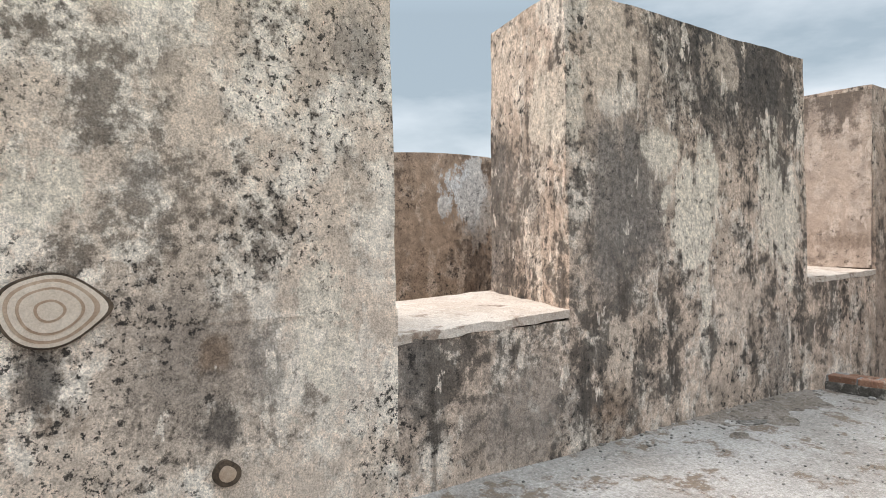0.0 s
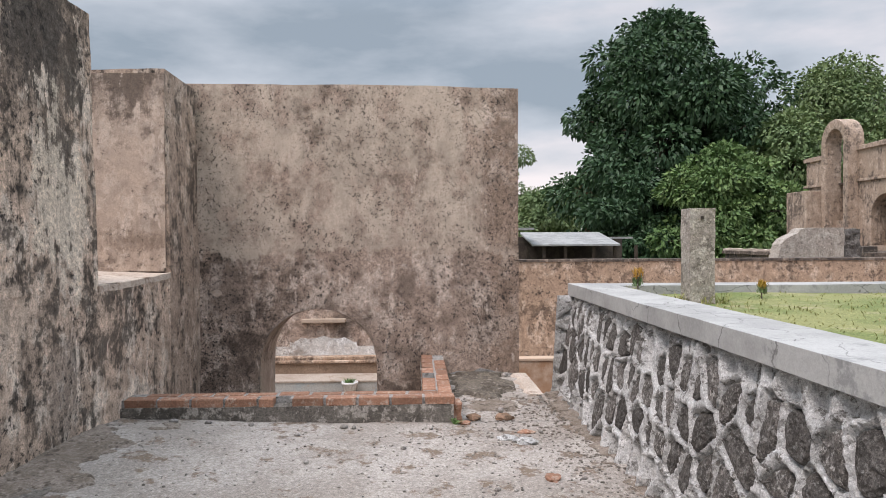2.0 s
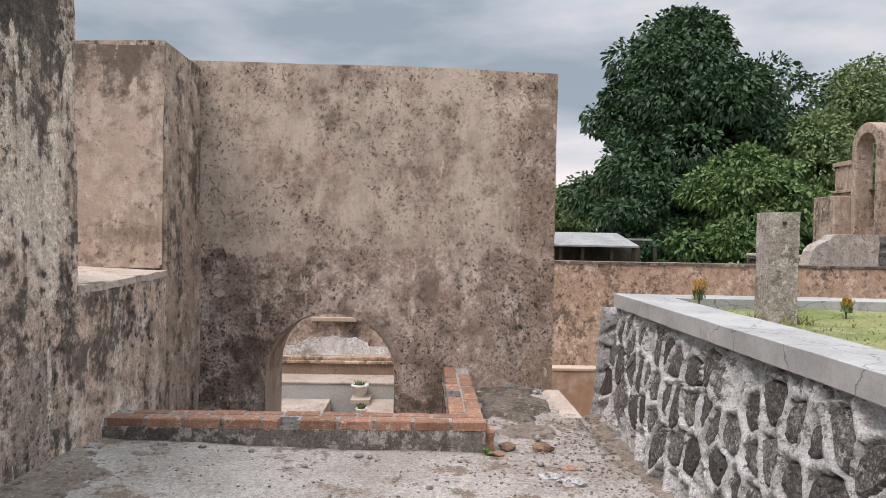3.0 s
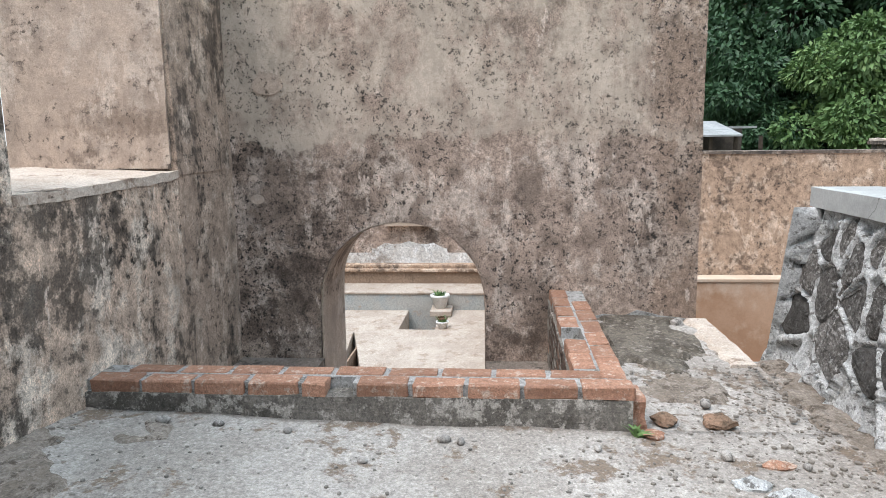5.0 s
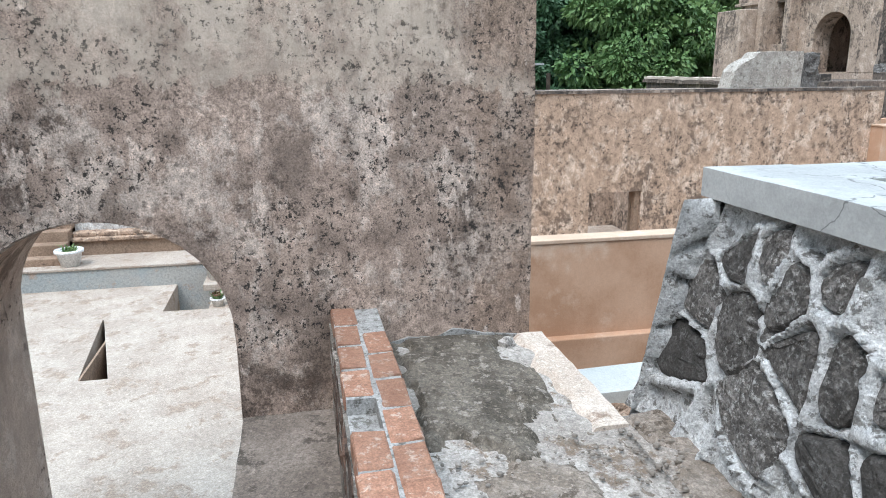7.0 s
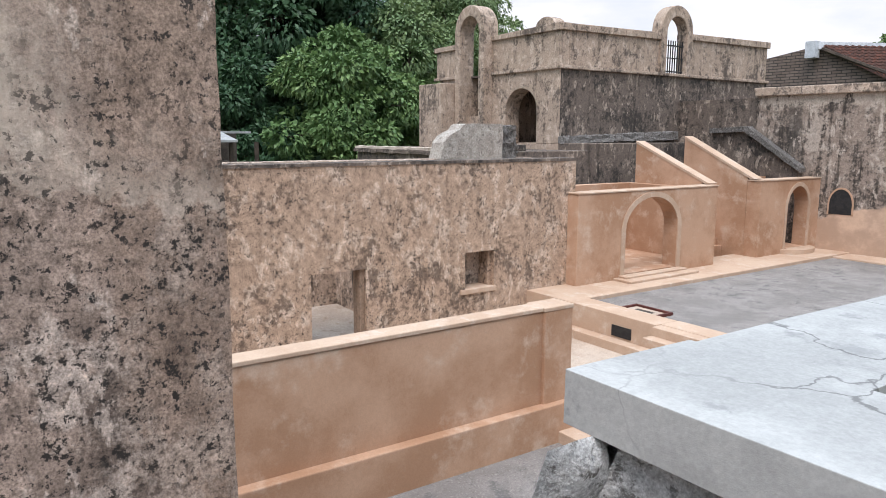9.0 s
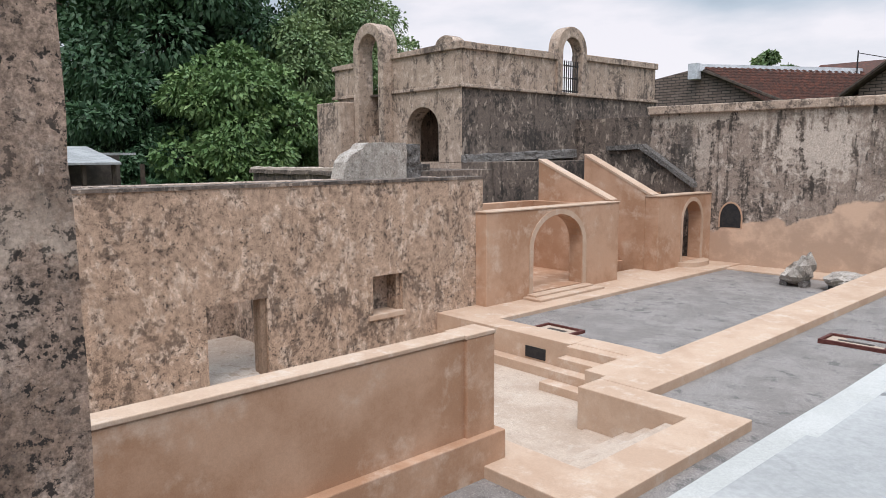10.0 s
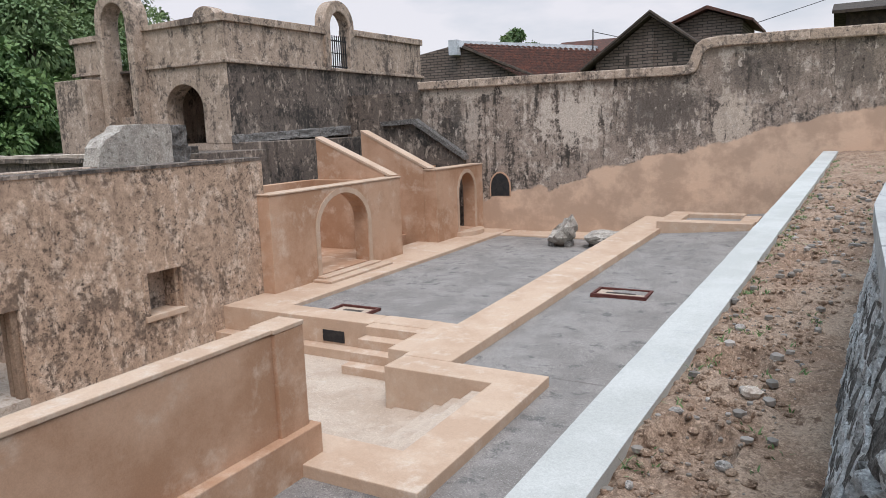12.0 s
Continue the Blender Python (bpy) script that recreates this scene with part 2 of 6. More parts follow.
def simple(name, c1, c2, scale=4.0, fine_scale=40.0, rough=0.9, bump_d=0.01, bump_s=0.4, c3=None, c3_at=(0.58, 0.66), per_object=0.0, metallic=0.0, stretch=(1, 1, 1), fine_amt=0.42, flecks=0.0, crisp=0.22, cracks=0.0):
    m, n, l, b = material(name, rough, metallic)
    pos = n.new("ShaderNodeNewGeometry").outputs["Position"]
    big = noise_tex(n, l, pos, scale, 8, 0.65, stretch)
    fine = noise_tex(n, l, pos, fine_scale, 5, 0.7)
    col = mix(n, l, ramp(n, l, big, 0.40, 0.60), c1, c2)
    if c3:
        col = mix(n, l, ramp(n, l, noise_tex(n, l, pos, scale * 2.7, 7, 0.7, stretch, (3, 7, 2)), *c3_at), col, c3)
    col = mix(n, l, math_node(n, l, "MULTIPLY", ramp(n, l, fine, 0.42, 0.62), fine_amt), col, tuple(0.45 * c for c in c1))
    if flecks:
        g2 = noise_tex(n, l, pos, fine_scale * 0.9, 4, 0.7, shift=(4, 9, 1))
        col = mix(n, l, math_node(n, l, "MULTIPLY", ramp(n, l, g2, 0.56, 0.62), flecks), col, tuple(min(1.7 * c, 0.8) for c in c2))
        g3 = noise_tex(n, l, pos, fine_scale * 0.45, 5, 0.72, shift=(1, 2, 8))
        col = mix(n, l, math_node(n, l, "MULTIPLY", ramp(n, l, g3, 0.58, 0.63), flecks), col, tuple(0.3 * c for c in c1))
    sand = noise_tex(n, l, pos, fine_scale * 2.6, 3, 0.7, shift=(2, 5, 3))
    tone = n.new("ShaderNodeMapRange")
    tone.inputs["From Min"].default_value, tone.inputs["From Max"].default_value = 0.36, 0.64
    tone.inputs["To Min"].default_value, tone.inputs["To Max"].default_value = 1.0 - crisp, 1.0 + crisp
    l.new(sand, tone.inputs["Value"])
    col = mix(n, l, 1.0, col, tone.outputs["Result"], "MULTIPLY")
    if cracks:
        vo = n.new("ShaderNodeTexVoronoi")
        vo.feature = "DISTANCE_TO_EDGE"
        vo.inputs["Scale"].default_value = cracks
        nz = n.new("ShaderNodeTexNoise")
        nz.inputs["Scale"].default_value = 5
        nz.inputs["Detail"].default_value = 6
        l.new(pos, nz.inputs["Vector"])
        l.new(mix(n, l, 0.20, pos, nz.outputs["Color"]), vo.inputs["Vector"])
        line = math_node(n, l, "MULTIPLY", ramp(n, l, vo.outputs["Distance"], 0.002, 0.012, True), ramp(n, l, noise_tex(n, l, pos, 1.3, 3, 0.5, shift=(6, 1, 2)), 0.42, 0.55))
        col = mix(n, l, math_node(n, l, "MULTIPLY", line, 0.7), col, (0.10, 0.10, 0.098))
    if per_object:
        info = n.new("ShaderNodeObjectInfo")
        col = mix(n, l, math_node(n, l, "MULTIPLY", info.outputs["Random"], per_object), col, tuple(0.35 * c for c in c1))
    l.new(col, b.inputs["Base Color"])
    h = math_node(n, l, "ADD", math_node(n, l, "MULTIPLY", big, 0.6), math_node(n, l, "MULTIPLY", fine, 0.4))
    bump(n, l, b, h, bump_s, bump_d)
    return m


def leafy(name, c1, c2, c3):
    m, n, l, b = material(name, 0.55)
    g = n.new("ShaderNodeNewGeometry")
    col = mix(n, l, g.outputs["Random Per Island"], c1, c2)
    col = mix(n, l, ramp(n, l, noise_tex(n, l, g.outputs["Position"], 0.45, 4, 0.6), 0.4, 0.65), col, c3)
    l.new(col, b.inputs["Base Color"])
    b.inputs["Specular IOR Level"].default_value = 0.3
    return m


M_PARAPET = plaster("parapet_plaster", (0.58, 0.445, 0.35), (0.74, 0.635, 0.535), (0.085, 0.070, 0.058), (0.495, 0.565), (0.49, 0.58), (0.57, 0.61), 0.75, 1.3, 0.9, crack=0.4, mottle=1.0, blots=[(3.97, 1.61, 0.35, 0.62, (0.15, 0.13, 0.115), 0.85), (5.22, 2.61, 1.04, 0.53, (0.075, 0.065, 0.057), 0.95), (3.83, 1.55, 0.3, 0.55, (0.19, 0.165, 0.145), 0.6), (3.81, 2.47, 0.28, 0.32, (0.60, 0.48, 0.385), 0.9), (4.67, 1.54, 0.27, 0.39, (0.70, 0.61, 0.50), 0.95), (4.79, 0.93, 0.08, 0.31, (0.70, 0.61, 0.50), 0.9), (4.28, 1.92, 0.17, 0.15, (0.70, 0.61, 0.50), 0.7), (5.83, 1.58, 0.31, 0.51, (0.70, 0.61, 0.50), 0.75), (3.88, 0.68, 0.18, 0.33, (0.60, 0.48, 0.385), 0.8), (5.24, 0.91, 0.34, 0.32, (0.60, 0.48, 0.385), 0.6), (3.76, 0.28, 0.28, 0.26, (0.17, 0.105, 0.065), 0.6), (2.33, 0.75, 0.15, 0.29, (0.19, 0.165, 0.145), 0.5), (3.11, 0.45, 0.4, 0.26, (0.19, 0.165, 0.145), 0.6), (5.82, 0.47, 0.29, 0.29, (0.19, 0.165, 0.145), 0.6), (5.11, 2.61, 0.27, 0.21, (0.60, 0.48, 0.385), 0.6), (3.44, 2.12, 0.1, 0.3, (0.70, 0.61, 0.50), 0.6)], grain=1.0)
M_PALE = plaster("pale_parapet_plaster", (0.66, 0.53, 0.425), (0.82, 0.715, 0.605), (0.16, 0.125, 0.098), (0.515, 0.61), (0.47, 0.56), (0.56, 0.60), 0.3, 2.6, 0.9, crack=0.3, mottle=0.8, blots=[(1.17, 2.06, 0.11, 0.11, (0.085, 0.072, 0.062), 0.5), (1.13, 1.6, 0.11, 0.09, (0.19, 0.165, 0.145), 0.35), (1.28, 0.95, 0.29, 0.38, (0.085, 0.072, 0.062), 0.55), (0.79, 0.91, 0.08, 0.14, (0.085, 0.072, 0.062), 0.85), (1.41, 0.64, 0.09, 0.1, (0.085, 0.072, 0.062), 0.8), (1.37, 0.92, 0.07, 0.07, (0.17, 0.105, 0.065), 0.7), (2.08, 2.19, 0.14, 0.18, (0.19, 0.165, 0.145), 0.6), (0.84, 1.55, 0.1, 0.14, (0.70, 0.61, 0.50), 0.9), (0.83, 1.1, 0.11, 0.09, (0.70, 0.61, 0.50), 0.9), (1.83, 0.9, 0.19, 0.3, (0.70, 0.61, 0.50), 0.8), (0.86, 0.76, 0.07, 0.07, (0.17, 0.105, 0.065), 0.5), (1.59, 0.86, 0.11, 0.19, (0.19, 0.165, 0.145), 0.6)], grain=0.75, pores=1.0, speck_scale=28)
M_BIGWALL = plaster("wall_plaster", (0.40, 0.30, 0.243), (0.56, 0.455, 0.385), (0.105, 0.077, 0.061), (0.495, 0.58), (0.485, 0.56), (0.565, 0.585), 0.3, 4.1, 0.92, crack=0.2, mottle=1.4, top=(1.2, (0.52, 0.43, 0.35)), speck_scale=36, blots=[(-0.80, 0.9, 0.24, 2.4, (0.24, 0.165, 0.12), 0.55), (0.25, 0.93, 0.1, 0.22, (0.08, 0.062, 0.05), 0.33), (1.77, -0.23, 0.26, 0.54, (0.10, 0.078, 0.062), 0.45), (1.08, 0.44, 0.36, 0.27, (0.10, 0.078, 0.062), 0.36), (0.13, -0.03, 0.11, 0.37, (0.11, 0.085, 0.068), 0.49), (2.16, -0.3, 0.18, 0.16, (0.60, 0.48, 0.385), 0.33), (-0.2, 1.28, 0.26, 0.05, (0.60, 0.48, 0.385), 0.33), (1.79, 1.24, 0.4, 0.04, (0.60, 0.48, 0.385), 0.33), (-0.15, -0.24, 0.25, 0.15, (0.60, 0.48, 0.385), 0.33), (1.94, 0.92, 0.24, 0.4, (0.12, 0.092, 0.074), 0.39), (-0.38, 1.15, 0.13, 0.43, (0.13, 0.10, 0.08), 0.39)], axis="Y", grain=1.0, pores=0.8)
# dirtier parapet plaster; its dark tone also paints shade inside the ruined room
M_GRIMY_SHADED = plaster("grimy_and_shaded_plaster", (0.44, 0.335, 0.265), (0.62, 0.505, 0.415), (0.10, 0.08, 0.066), (0.49, 0.58), (0.50, 0.60), (0.57, 0.61), 0.8, 5.2, 0.8, crack=0.4, mottle=1.0)
M_CHEEK = plaster("cheek_plaster", (0.50, 0.39, 0.315), (0.60, 0.49, 0.41), (0.21, 0.16, 0.13), (0.53, 0.62), (0.5, 0.60), (0.58, 0.64), 0.3, 7.7, 0.7, crack=0.3, mottle=0.7, grain=0.4, pores=0.25, crisp=0.4, axis="Y", blots=[(2.7, 2.85, 0.9, 0.42, (0.12, 0.092, 0.075), 0.85), (2.45, 1.35, 0.35, 0.12, (0.17, 0.12, 0.09), 0.6)])
M_OLD = plaster("ruin_plaster", (0.46, 0.325, 0.235), (0.62, 0.48, 0.375), (0.14, 0.098, 0.073), (0.505, 0.59), (0.50, 0.59), (0.565, 0.61), 0.3, 11.0, 0.8, mottle=1.1, grain=0.8, pores=0.5, blots=[(4.85, 1.83, 0.30, 0.32, (0.80, 0.80, 0.79), 0.9), (5.0, 1.75, 0.36, 0.42, (0.62, 0.56, 0.50), 0.6), (4.9, 1.1, 0.25, 0.4, (0.14, 0.09, 0.06), 0.5)])
M_DARK = plaster("blackened_plaster", (0.16, 0.127, 0.105), (0.40, 0.325, 0.265), (0.04, 0.036, 0.033), (0.49, 0.57), (0.53, 0.64), (0.58, 0.64), 0.6, 15.0, 0.5, grain=0.7, pores=0.0)
M_TOWER = plaster("tower_plaster", (0.41, 0.315, 0.245), (0.55, 0.44, 0.355), (0.10, 0.08, 0.067), (0.50, 0.585), (0.50, 0.62), (0.58, 0.64), 0.5, 19.0, 0.5, grain=0.7, pores=0.0)
M_BOUND = plaster("boundary_plaster", (0.30, 0.238, 0.195), (0.50, 0.425, 0.36), (0.055, 0.047, 0.041), (0.49, 0.60), (0.50, 0.64), (0.58, 0.64), 0.9, 23.0, 0.5, band=(3.15, -0.232, (0.60, 0.42, 0.305)), grain=0.7, pores=0.0, blots=[(14.48, 1.53, 1.10, 0.85, (0.54, 0.465, 0.395), 0.8), (17.47, 2.42, 1.88, 0.22, (0.50, 0.42, 0.35), 0.7), (17.57, 1.50, 0.35, 0.62, (0.46, 0.39, 0.33), 0.6), (18.14, 1.52, 0.25, 0.79, (0.05, 0.045, 0.04), 0.8), (12.12, 1.59, 1.23, 0.84, (0.055, 0.048, 0.043), 0.7), (9.46, 2.48, 0.93, 0.55, (0.07, 0.06, 0.052), 0.6), (10.24, 1.25, 0.60, 0.67, (0.58, 0.48, 0.39), 0.6), (7.49, 2.54, 0.72, 0.58, (0.08, 0.068, 0.058), 0.6)])
M_PEACH = simple("peach_render", (0.475, 0.30, 0.20), (0.365, 0.208, 0.126), 0.7, 30, 0.92, 0.01, 0.2, (0.53, 0.385, 0.287), (0.50, 0.70), fine_amt=0.10, flecks=0.04, crisp=0.05)
M_PEACHTOP = simple("peach_coping", (0.50, 0.365, 0.268), (0.445, 0.31, 0.22), 1.1, 30, 0.9, 0.01, 0.2, (0.54, 0.435, 0.35), (0.50, 0.72), fine_amt=0.10, flecks=0.05, crisp=0.05)
M_CREAM = simple("cream_floor", (0.46, 0.37, 0.295), (0.39, 0.30, 0.23), 1.3, 26, 0.8, 0.008, 0.2, (0.53, 0.46, 0.395), (0.54, 0.80), fine_amt=0.12, flecks=0.22, crisp=0.12)
M_YARD = simple("worn_cream_floor", (0.36, 0.30, 0.25), (0.43, 0.37, 0.315), 1.6, 26, 0.85, 0.01, 0.3, (0.30, 0.235, 0.185), (0.54, 0.62), fine_amt=0.15, flecks=0.22)
M_FLOOR = simple("terrace_concrete", (0.33, 0.295, 0.262), (0.44, 0.405, 0.37), 1.5, 42, 0.93, 0.03, 0.9, (0.20, 0.15, 0.112), (0.545, 0.61), fine_amt=0.45, flecks=0.25)
M_PITFLOOR = simple("dark_pit_floor", (0.17, 0.14, 0.118), (0.255, 0.215, 0.185), 2.6, 40, 0.85, 0.015, 0.6, (0.08, 0.068, 0.056), (0.53, 0.62), flecks=0.22)
M_SILL = simple("sill_screed", (0.46, 0.38, 0.315), (0.56, 0.48, 0.41), 2.6, 50, 0.9, 0.012, 0.4, (0.27, 0.20, 0.155), (0.56, 0.66), fine_amt=0.25, flecks=0.22)
M_GRAVEL = simple("grey_sand", (0.215, 0.195, 0.18), (0.28, 0.257, 0.238), 1.3, 60, 0.97, 0.03, 0.9, (0.145, 0.136, 0.13), (0.55, 0.64), fine_amt=0.4, flecks=0.45)
M_COPING = simple("cement_coping", (0.325, 0.328, 0.318), (0.415, 0.418, 0.405), 2.0, 45, 0.85, 0.008, 0.4, (0.27, 0.275, 0.27), (0.56, 0.66), fine_amt=0.12, flecks=0.04, crisp=0.06, cracks=3.2)
M_KERB = simple("pale_kerb_cement", (0.42, 0.42, 0.395), (0.48, 0.48, 0.455), 1.2, 45, 0.9, 0.006, 0.3, (0.40, 0.405, 0.40), (0.56, 0.70), fine_amt=0.12, flecks=0.06, crisp=0.08)
M_MORTAR = simple("cement_mortar", (0.56, 0.56, 0.55), (0.74, 0.74, 0.73), 7.0, 60, 0.95, 0.05, 1.0, (0.20, 0.19, 0.175), (0.535, 0.60), fine_amt=0.45, flecks=0.5)
M_STONE = simple("dark_river_stone", (0.125, 0.115, 0.105), (0.27, 0.25, 0.232), 14.0, 70, 0.9, 0.05, 1.0, (0.52, 0.505, 0.48), (0.535, 0.59), 0.8, fine_amt=0.7, flecks=0.55)
M_BRICK = simple("red_brick", (0.41, 0.225, 0.152), (0.33, 0.17, 0.112), 7.0, 60, 0.92, 0.02, 0.9, (0.52, 0.40, 0.32), (0.53, 0.62), 0.5, flecks=0.25)
M_BRICKDARK = simple("mossy_brick", (0.16, 0.098, 0.072), (0.10, 0.072, 0.058), 7.0, 60, 0.95, 0.02, 0.9, (0.045, 0.04, 0.035), (0.48, 0.58), 0.5, flecks=0.25)
M_DARKCURB = simple("mossy_render", (0.10, 0.09, 0.077), (0.20, 0.18, 0.158), 3.4, 50, 0.95, 0.02, 0.9, (0.42, 0.385, 0.345), (0.52, 0.575), flecks=0.5)
M_GREYMORTAR = simple("grey_bedding_mortar", (0.355, 0.345, 0.33), (0.265, 0.255, 0.242), 9.0, 60, 0.95, 0.015, 0.8, (0.13, 0.12, 0.105), (0.53, 0.60), flecks=0.3)
M_DIRT = simple("brown_soil", (0.30, 0.20, 0.14), (0.41, 0.30, 0.222), 2.2, 40, 0.98, 0.06, 1.0, (0.145, 0.092, 0.062), (0.53, 0.63), fine_amt=0.5, flecks=0.4)
M_CRUMB = simple("crumbled_brick", (0.24, 0.155, 0.105), (0.32, 0.20, 0.135), 9, 60, 0.96, 0.03, 1.0, (0.14, 0.10, 0.07), (0.52, 0.6))
M_PEBBLE = simple("pebble", (0.26, 0.24, 0.22), (0.40, 0.37, 0.34), 9, 60, 0.9, 0.01, 0.5, (0.13, 0.12, 0.11), (0.5, 0.6))
M_ROCK = simple("pale_grey_rock", (0.34, 0.30, 0.26), (0.46, 0.42, 0.37), 4.0, 30, 0.95, 0.04, 1.0, (0.20, 0.175, 0.15), (0.55, 0.62), flecks=0.4)
M_CRUST = simple("grey_brown_floor_crust", (0.19, 0.155, 0.125), (0.275, 0.235, 0.20), 5.0, 45, 0.95, 0.015, 0.7, (0.10, 0.08, 0.062), (0.53, 0.62), flecks=0.3)
M_WETCRUST = simple("dark_damp_floor_crust", (0.085, 0.072, 0.057), (0.175, 0.15, 0.122), 6.0, 50, 0.9, 0.025, 1.0, (0.30, 0.265, 0.23), (0.56, 0.62), flecks=0.5)
M_GRIT = leafy("grit", (0.10, 0.092, 0.083), (0.44, 0.40, 0.36), (0.19, 0.165, 0.14))
M_GRASS = leafy("grass_blades", (0.17, 0.21, 0.045), (0.24, 0.25, 0.075), (0.28, 0.27, 0.11))
M_LAWN = simple("lawn_soil", (0.15, 0.195, 0.065), (0.27, 0.275, 0.12), 1.2, 60, 0.98, 0.02, 0.7, (0.34, 0.31, 0.185), (0.53, 0.66), flecks=0.35)
M_GROUND = simple("far_ground", (0.10, 0.12, 0.045), (0.15, 0.14, 0.07), 0.2, 5, 0.98, 0.05, 0.4)
M_LEAF_DARK = leafy("dark_leaves", (0.018, 0.046, 0.022), (0.062, 0.128, 0.055), (0.034, 0.08, 0.036))
M_LEAF_MID = leafy("mid_leaves", (0.075, 0.145, 0.048), (0.16, 0.245, 0.085), (0.09, 0.165, 0.055))
M_LEAF_PALE = leafy("pale_leaves", (0.10, 0.16, 0.06), (0.17, 0.23, 0.09), (0.12, 0.19, 0.08))
M_LEAF_YELLOW = leafy("yellow_tipped_leaves", (0.34, 0.27, 0.04), (0.20, 0.25, 0.05), (0.42, 0.22, 0.04))
M_LEAF_RED = leafy("reddish_leaves", (0.10, 0.05, 0.03), (0.16, 0.075, 0.04), (0.09, 0.06, 0.03))
M_BARK = simple("bark", (0.10, 0.078, 0.058), (0.16, 0.13, 0.10), 5, 40, 0.95, 0.03, 0.8, stretch=(1, 1, 0.3))
M_TILE = simple("clay_roof_tile", (0.21, 0.085, 0.06), (0.10, 0.06, 0.05), 3.0, 20, 0.9, 0.01, 0.4, (0.05, 0.045, 0.04), (0.46, 0.56), 0.5, flecks=0.5)
M_HOUSEBRICK = simple("house_brick", (0.17, 0.125, 0.10), (0.22, 0.155, 0.12), 3.0, 30, 0.92, 0.01, 0.5, per_object=0.5)
hn, hl = M_HOUSEBRICK.node_tree.nodes, M_HOUSEBRICK.node_tree.links
h_pos = hn.new("ShaderNodeNewGeometry").outputs["Position"]
h_map = hn.new("ShaderNodeMapping")
h_map.inputs["Rotation"].default_value = (radians(90), 0, 0)
hl.new(h_pos, h_map.inputs["Vector"])
h_brick = hn.new("ShaderNodeTexBrick")
h_brick.inputs["Scale"].default_value = 1.0
h_brick.inputs["Brick Width"].default_value = 0.42
h_brick.inputs["Row Height"].default_value = 0.13
h_brick.inputs["Mortar Size"].default_value = 0.018
h_brick.inputs["Color1"].default_value = (0.15, 0.115, 0.095, 1)
h_brick.inputs["Color2"].default_value = (0.21, 0.165, 0.14, 1)
h_brick.inputs["Mortar"].default_value = (0.055, 0.047, 0.042, 1)
hl.new(h_map.outputs["Vector"], h_brick.inputs["Vector"])
hl.new(h_brick.outputs["Color"], hn["Principled BSDF"].inputs["Base Color"])
M_HOUSERED = simple("orange_brick", (0.45, 0.17, 0.10), (0.38, 0.14, 0.085), 3.0, 30, 0.92, 0.01, 0.5)
M_TIMBER = simple("dark_timber", (0.045, 0.035, 0.028), (0.08, 0.06, 0.045), 5.0, 40, 0.8, 0.01, 0.4)
M_METAL = simple("zinc_sheet", (0.50, 0.53, 0.56), (0.62, 0.65, 0.68), 3.0, 40, 0.5, 0.004, 0.2)
M_ROOFGREY = simple("fibre_cement_roof", (0.27, 0.28, 0.275), (0.36, 0.37, 0.365), 2.0, 30, 0.85, 0.01, 0.3)
# black iron; also paints the shade of the two drain holes
M_IRON_SHADE = simple("black_iron_and_hole_shade", (0.02, 0.02, 0.022), (0.035, 0.033, 0.032), 10.0, 40, 0.6, 0.003, 0.2)
M_RUST = simple("rusty_iron", (0.085, 0.026, 0.022), (0.13, 0.045, 0.035), 10.0, 60, 0.75, 0.004, 0.4)
M_BLUE = simple("faded_blue_render", (0.36, 0.39, 0.39), (0.43, 0.42, 0.39), 1.4, 30, 0.9, 0.008, 0.3, (0.42, 0.33, 0.26), (0.56, 0.68))
M_BROWN = simple("brown_bench_render", (0.25, 0.175, 0.125), (0.33, 0.235, 0.17), 1.4, 30, 0.9, 0.01, 0.3, (0.16, 0.11, 0.08))
M_POT = simple("white_plastic", (0.75, 0.76, 0.75), (0.80, 0.80, 0.79), 3, 30, 0.45, 0.001, 0.1)
M_WHITEWASH = plaster("whitewash", (0.66, 0.64, 0.61), (0.78, 0.78, 0.77), (0.34, 0.29, 0.25), (0.5, 0.6), (0.48, 0.6), (0.56, 0.66), 0.3, 31.0, 0.6)
# dark brown that paints shade in small holes and under the shelter roof
M_SHADE = simple("painted_shade", (0.06, 0.05, 0.043), (0.09, 0.075, 0.062), 3.0, 30, 0.95, 0.01, 0.3)


# ---- mesh helpers ----
def finish(name, bm, mat, smooth=False):
    bmesh.ops.recalc_face_normals(bm, faces=bm.faces)
    me = bpy.data.meshes.new(name)
    bm.to_mesh(me)
    bm.free()
    me.materials.append(mat)
    if smooth:
        me.polygons.foreach_set("use_smooth", [True] * len(me.polygons))
    return me


def structure(name, bm, mat, label="", category="", bevel=0.0, parent=None, smooth=False):
    ob = new(name, finish(name, bm, mat, smooth))
    if bevel:
        md = ob.modifiers.new("edge", "BEVEL")
        md.width, md.segments, md.limit_method, md.angle_limit = bevel, 2, "ANGLE", radians(40)
    tagged(ob, label, category, kind="structure")
    return ob


def stair(name, label, rows, mat, bevel=0.01):
    s = thing(name, rows[0][0:6:2], label, "stairs", kind="structure")
    for r in rows:
        part("step", boxes(r), mat, s, bevel=bevel)
    return s


def thing(name, loc, label, category, group="", kind=""):
    ob = new(name)
    ob.empty_display_size = 0.1
    ob.location = loc
    return tagged(ob, label, category, group, kind)


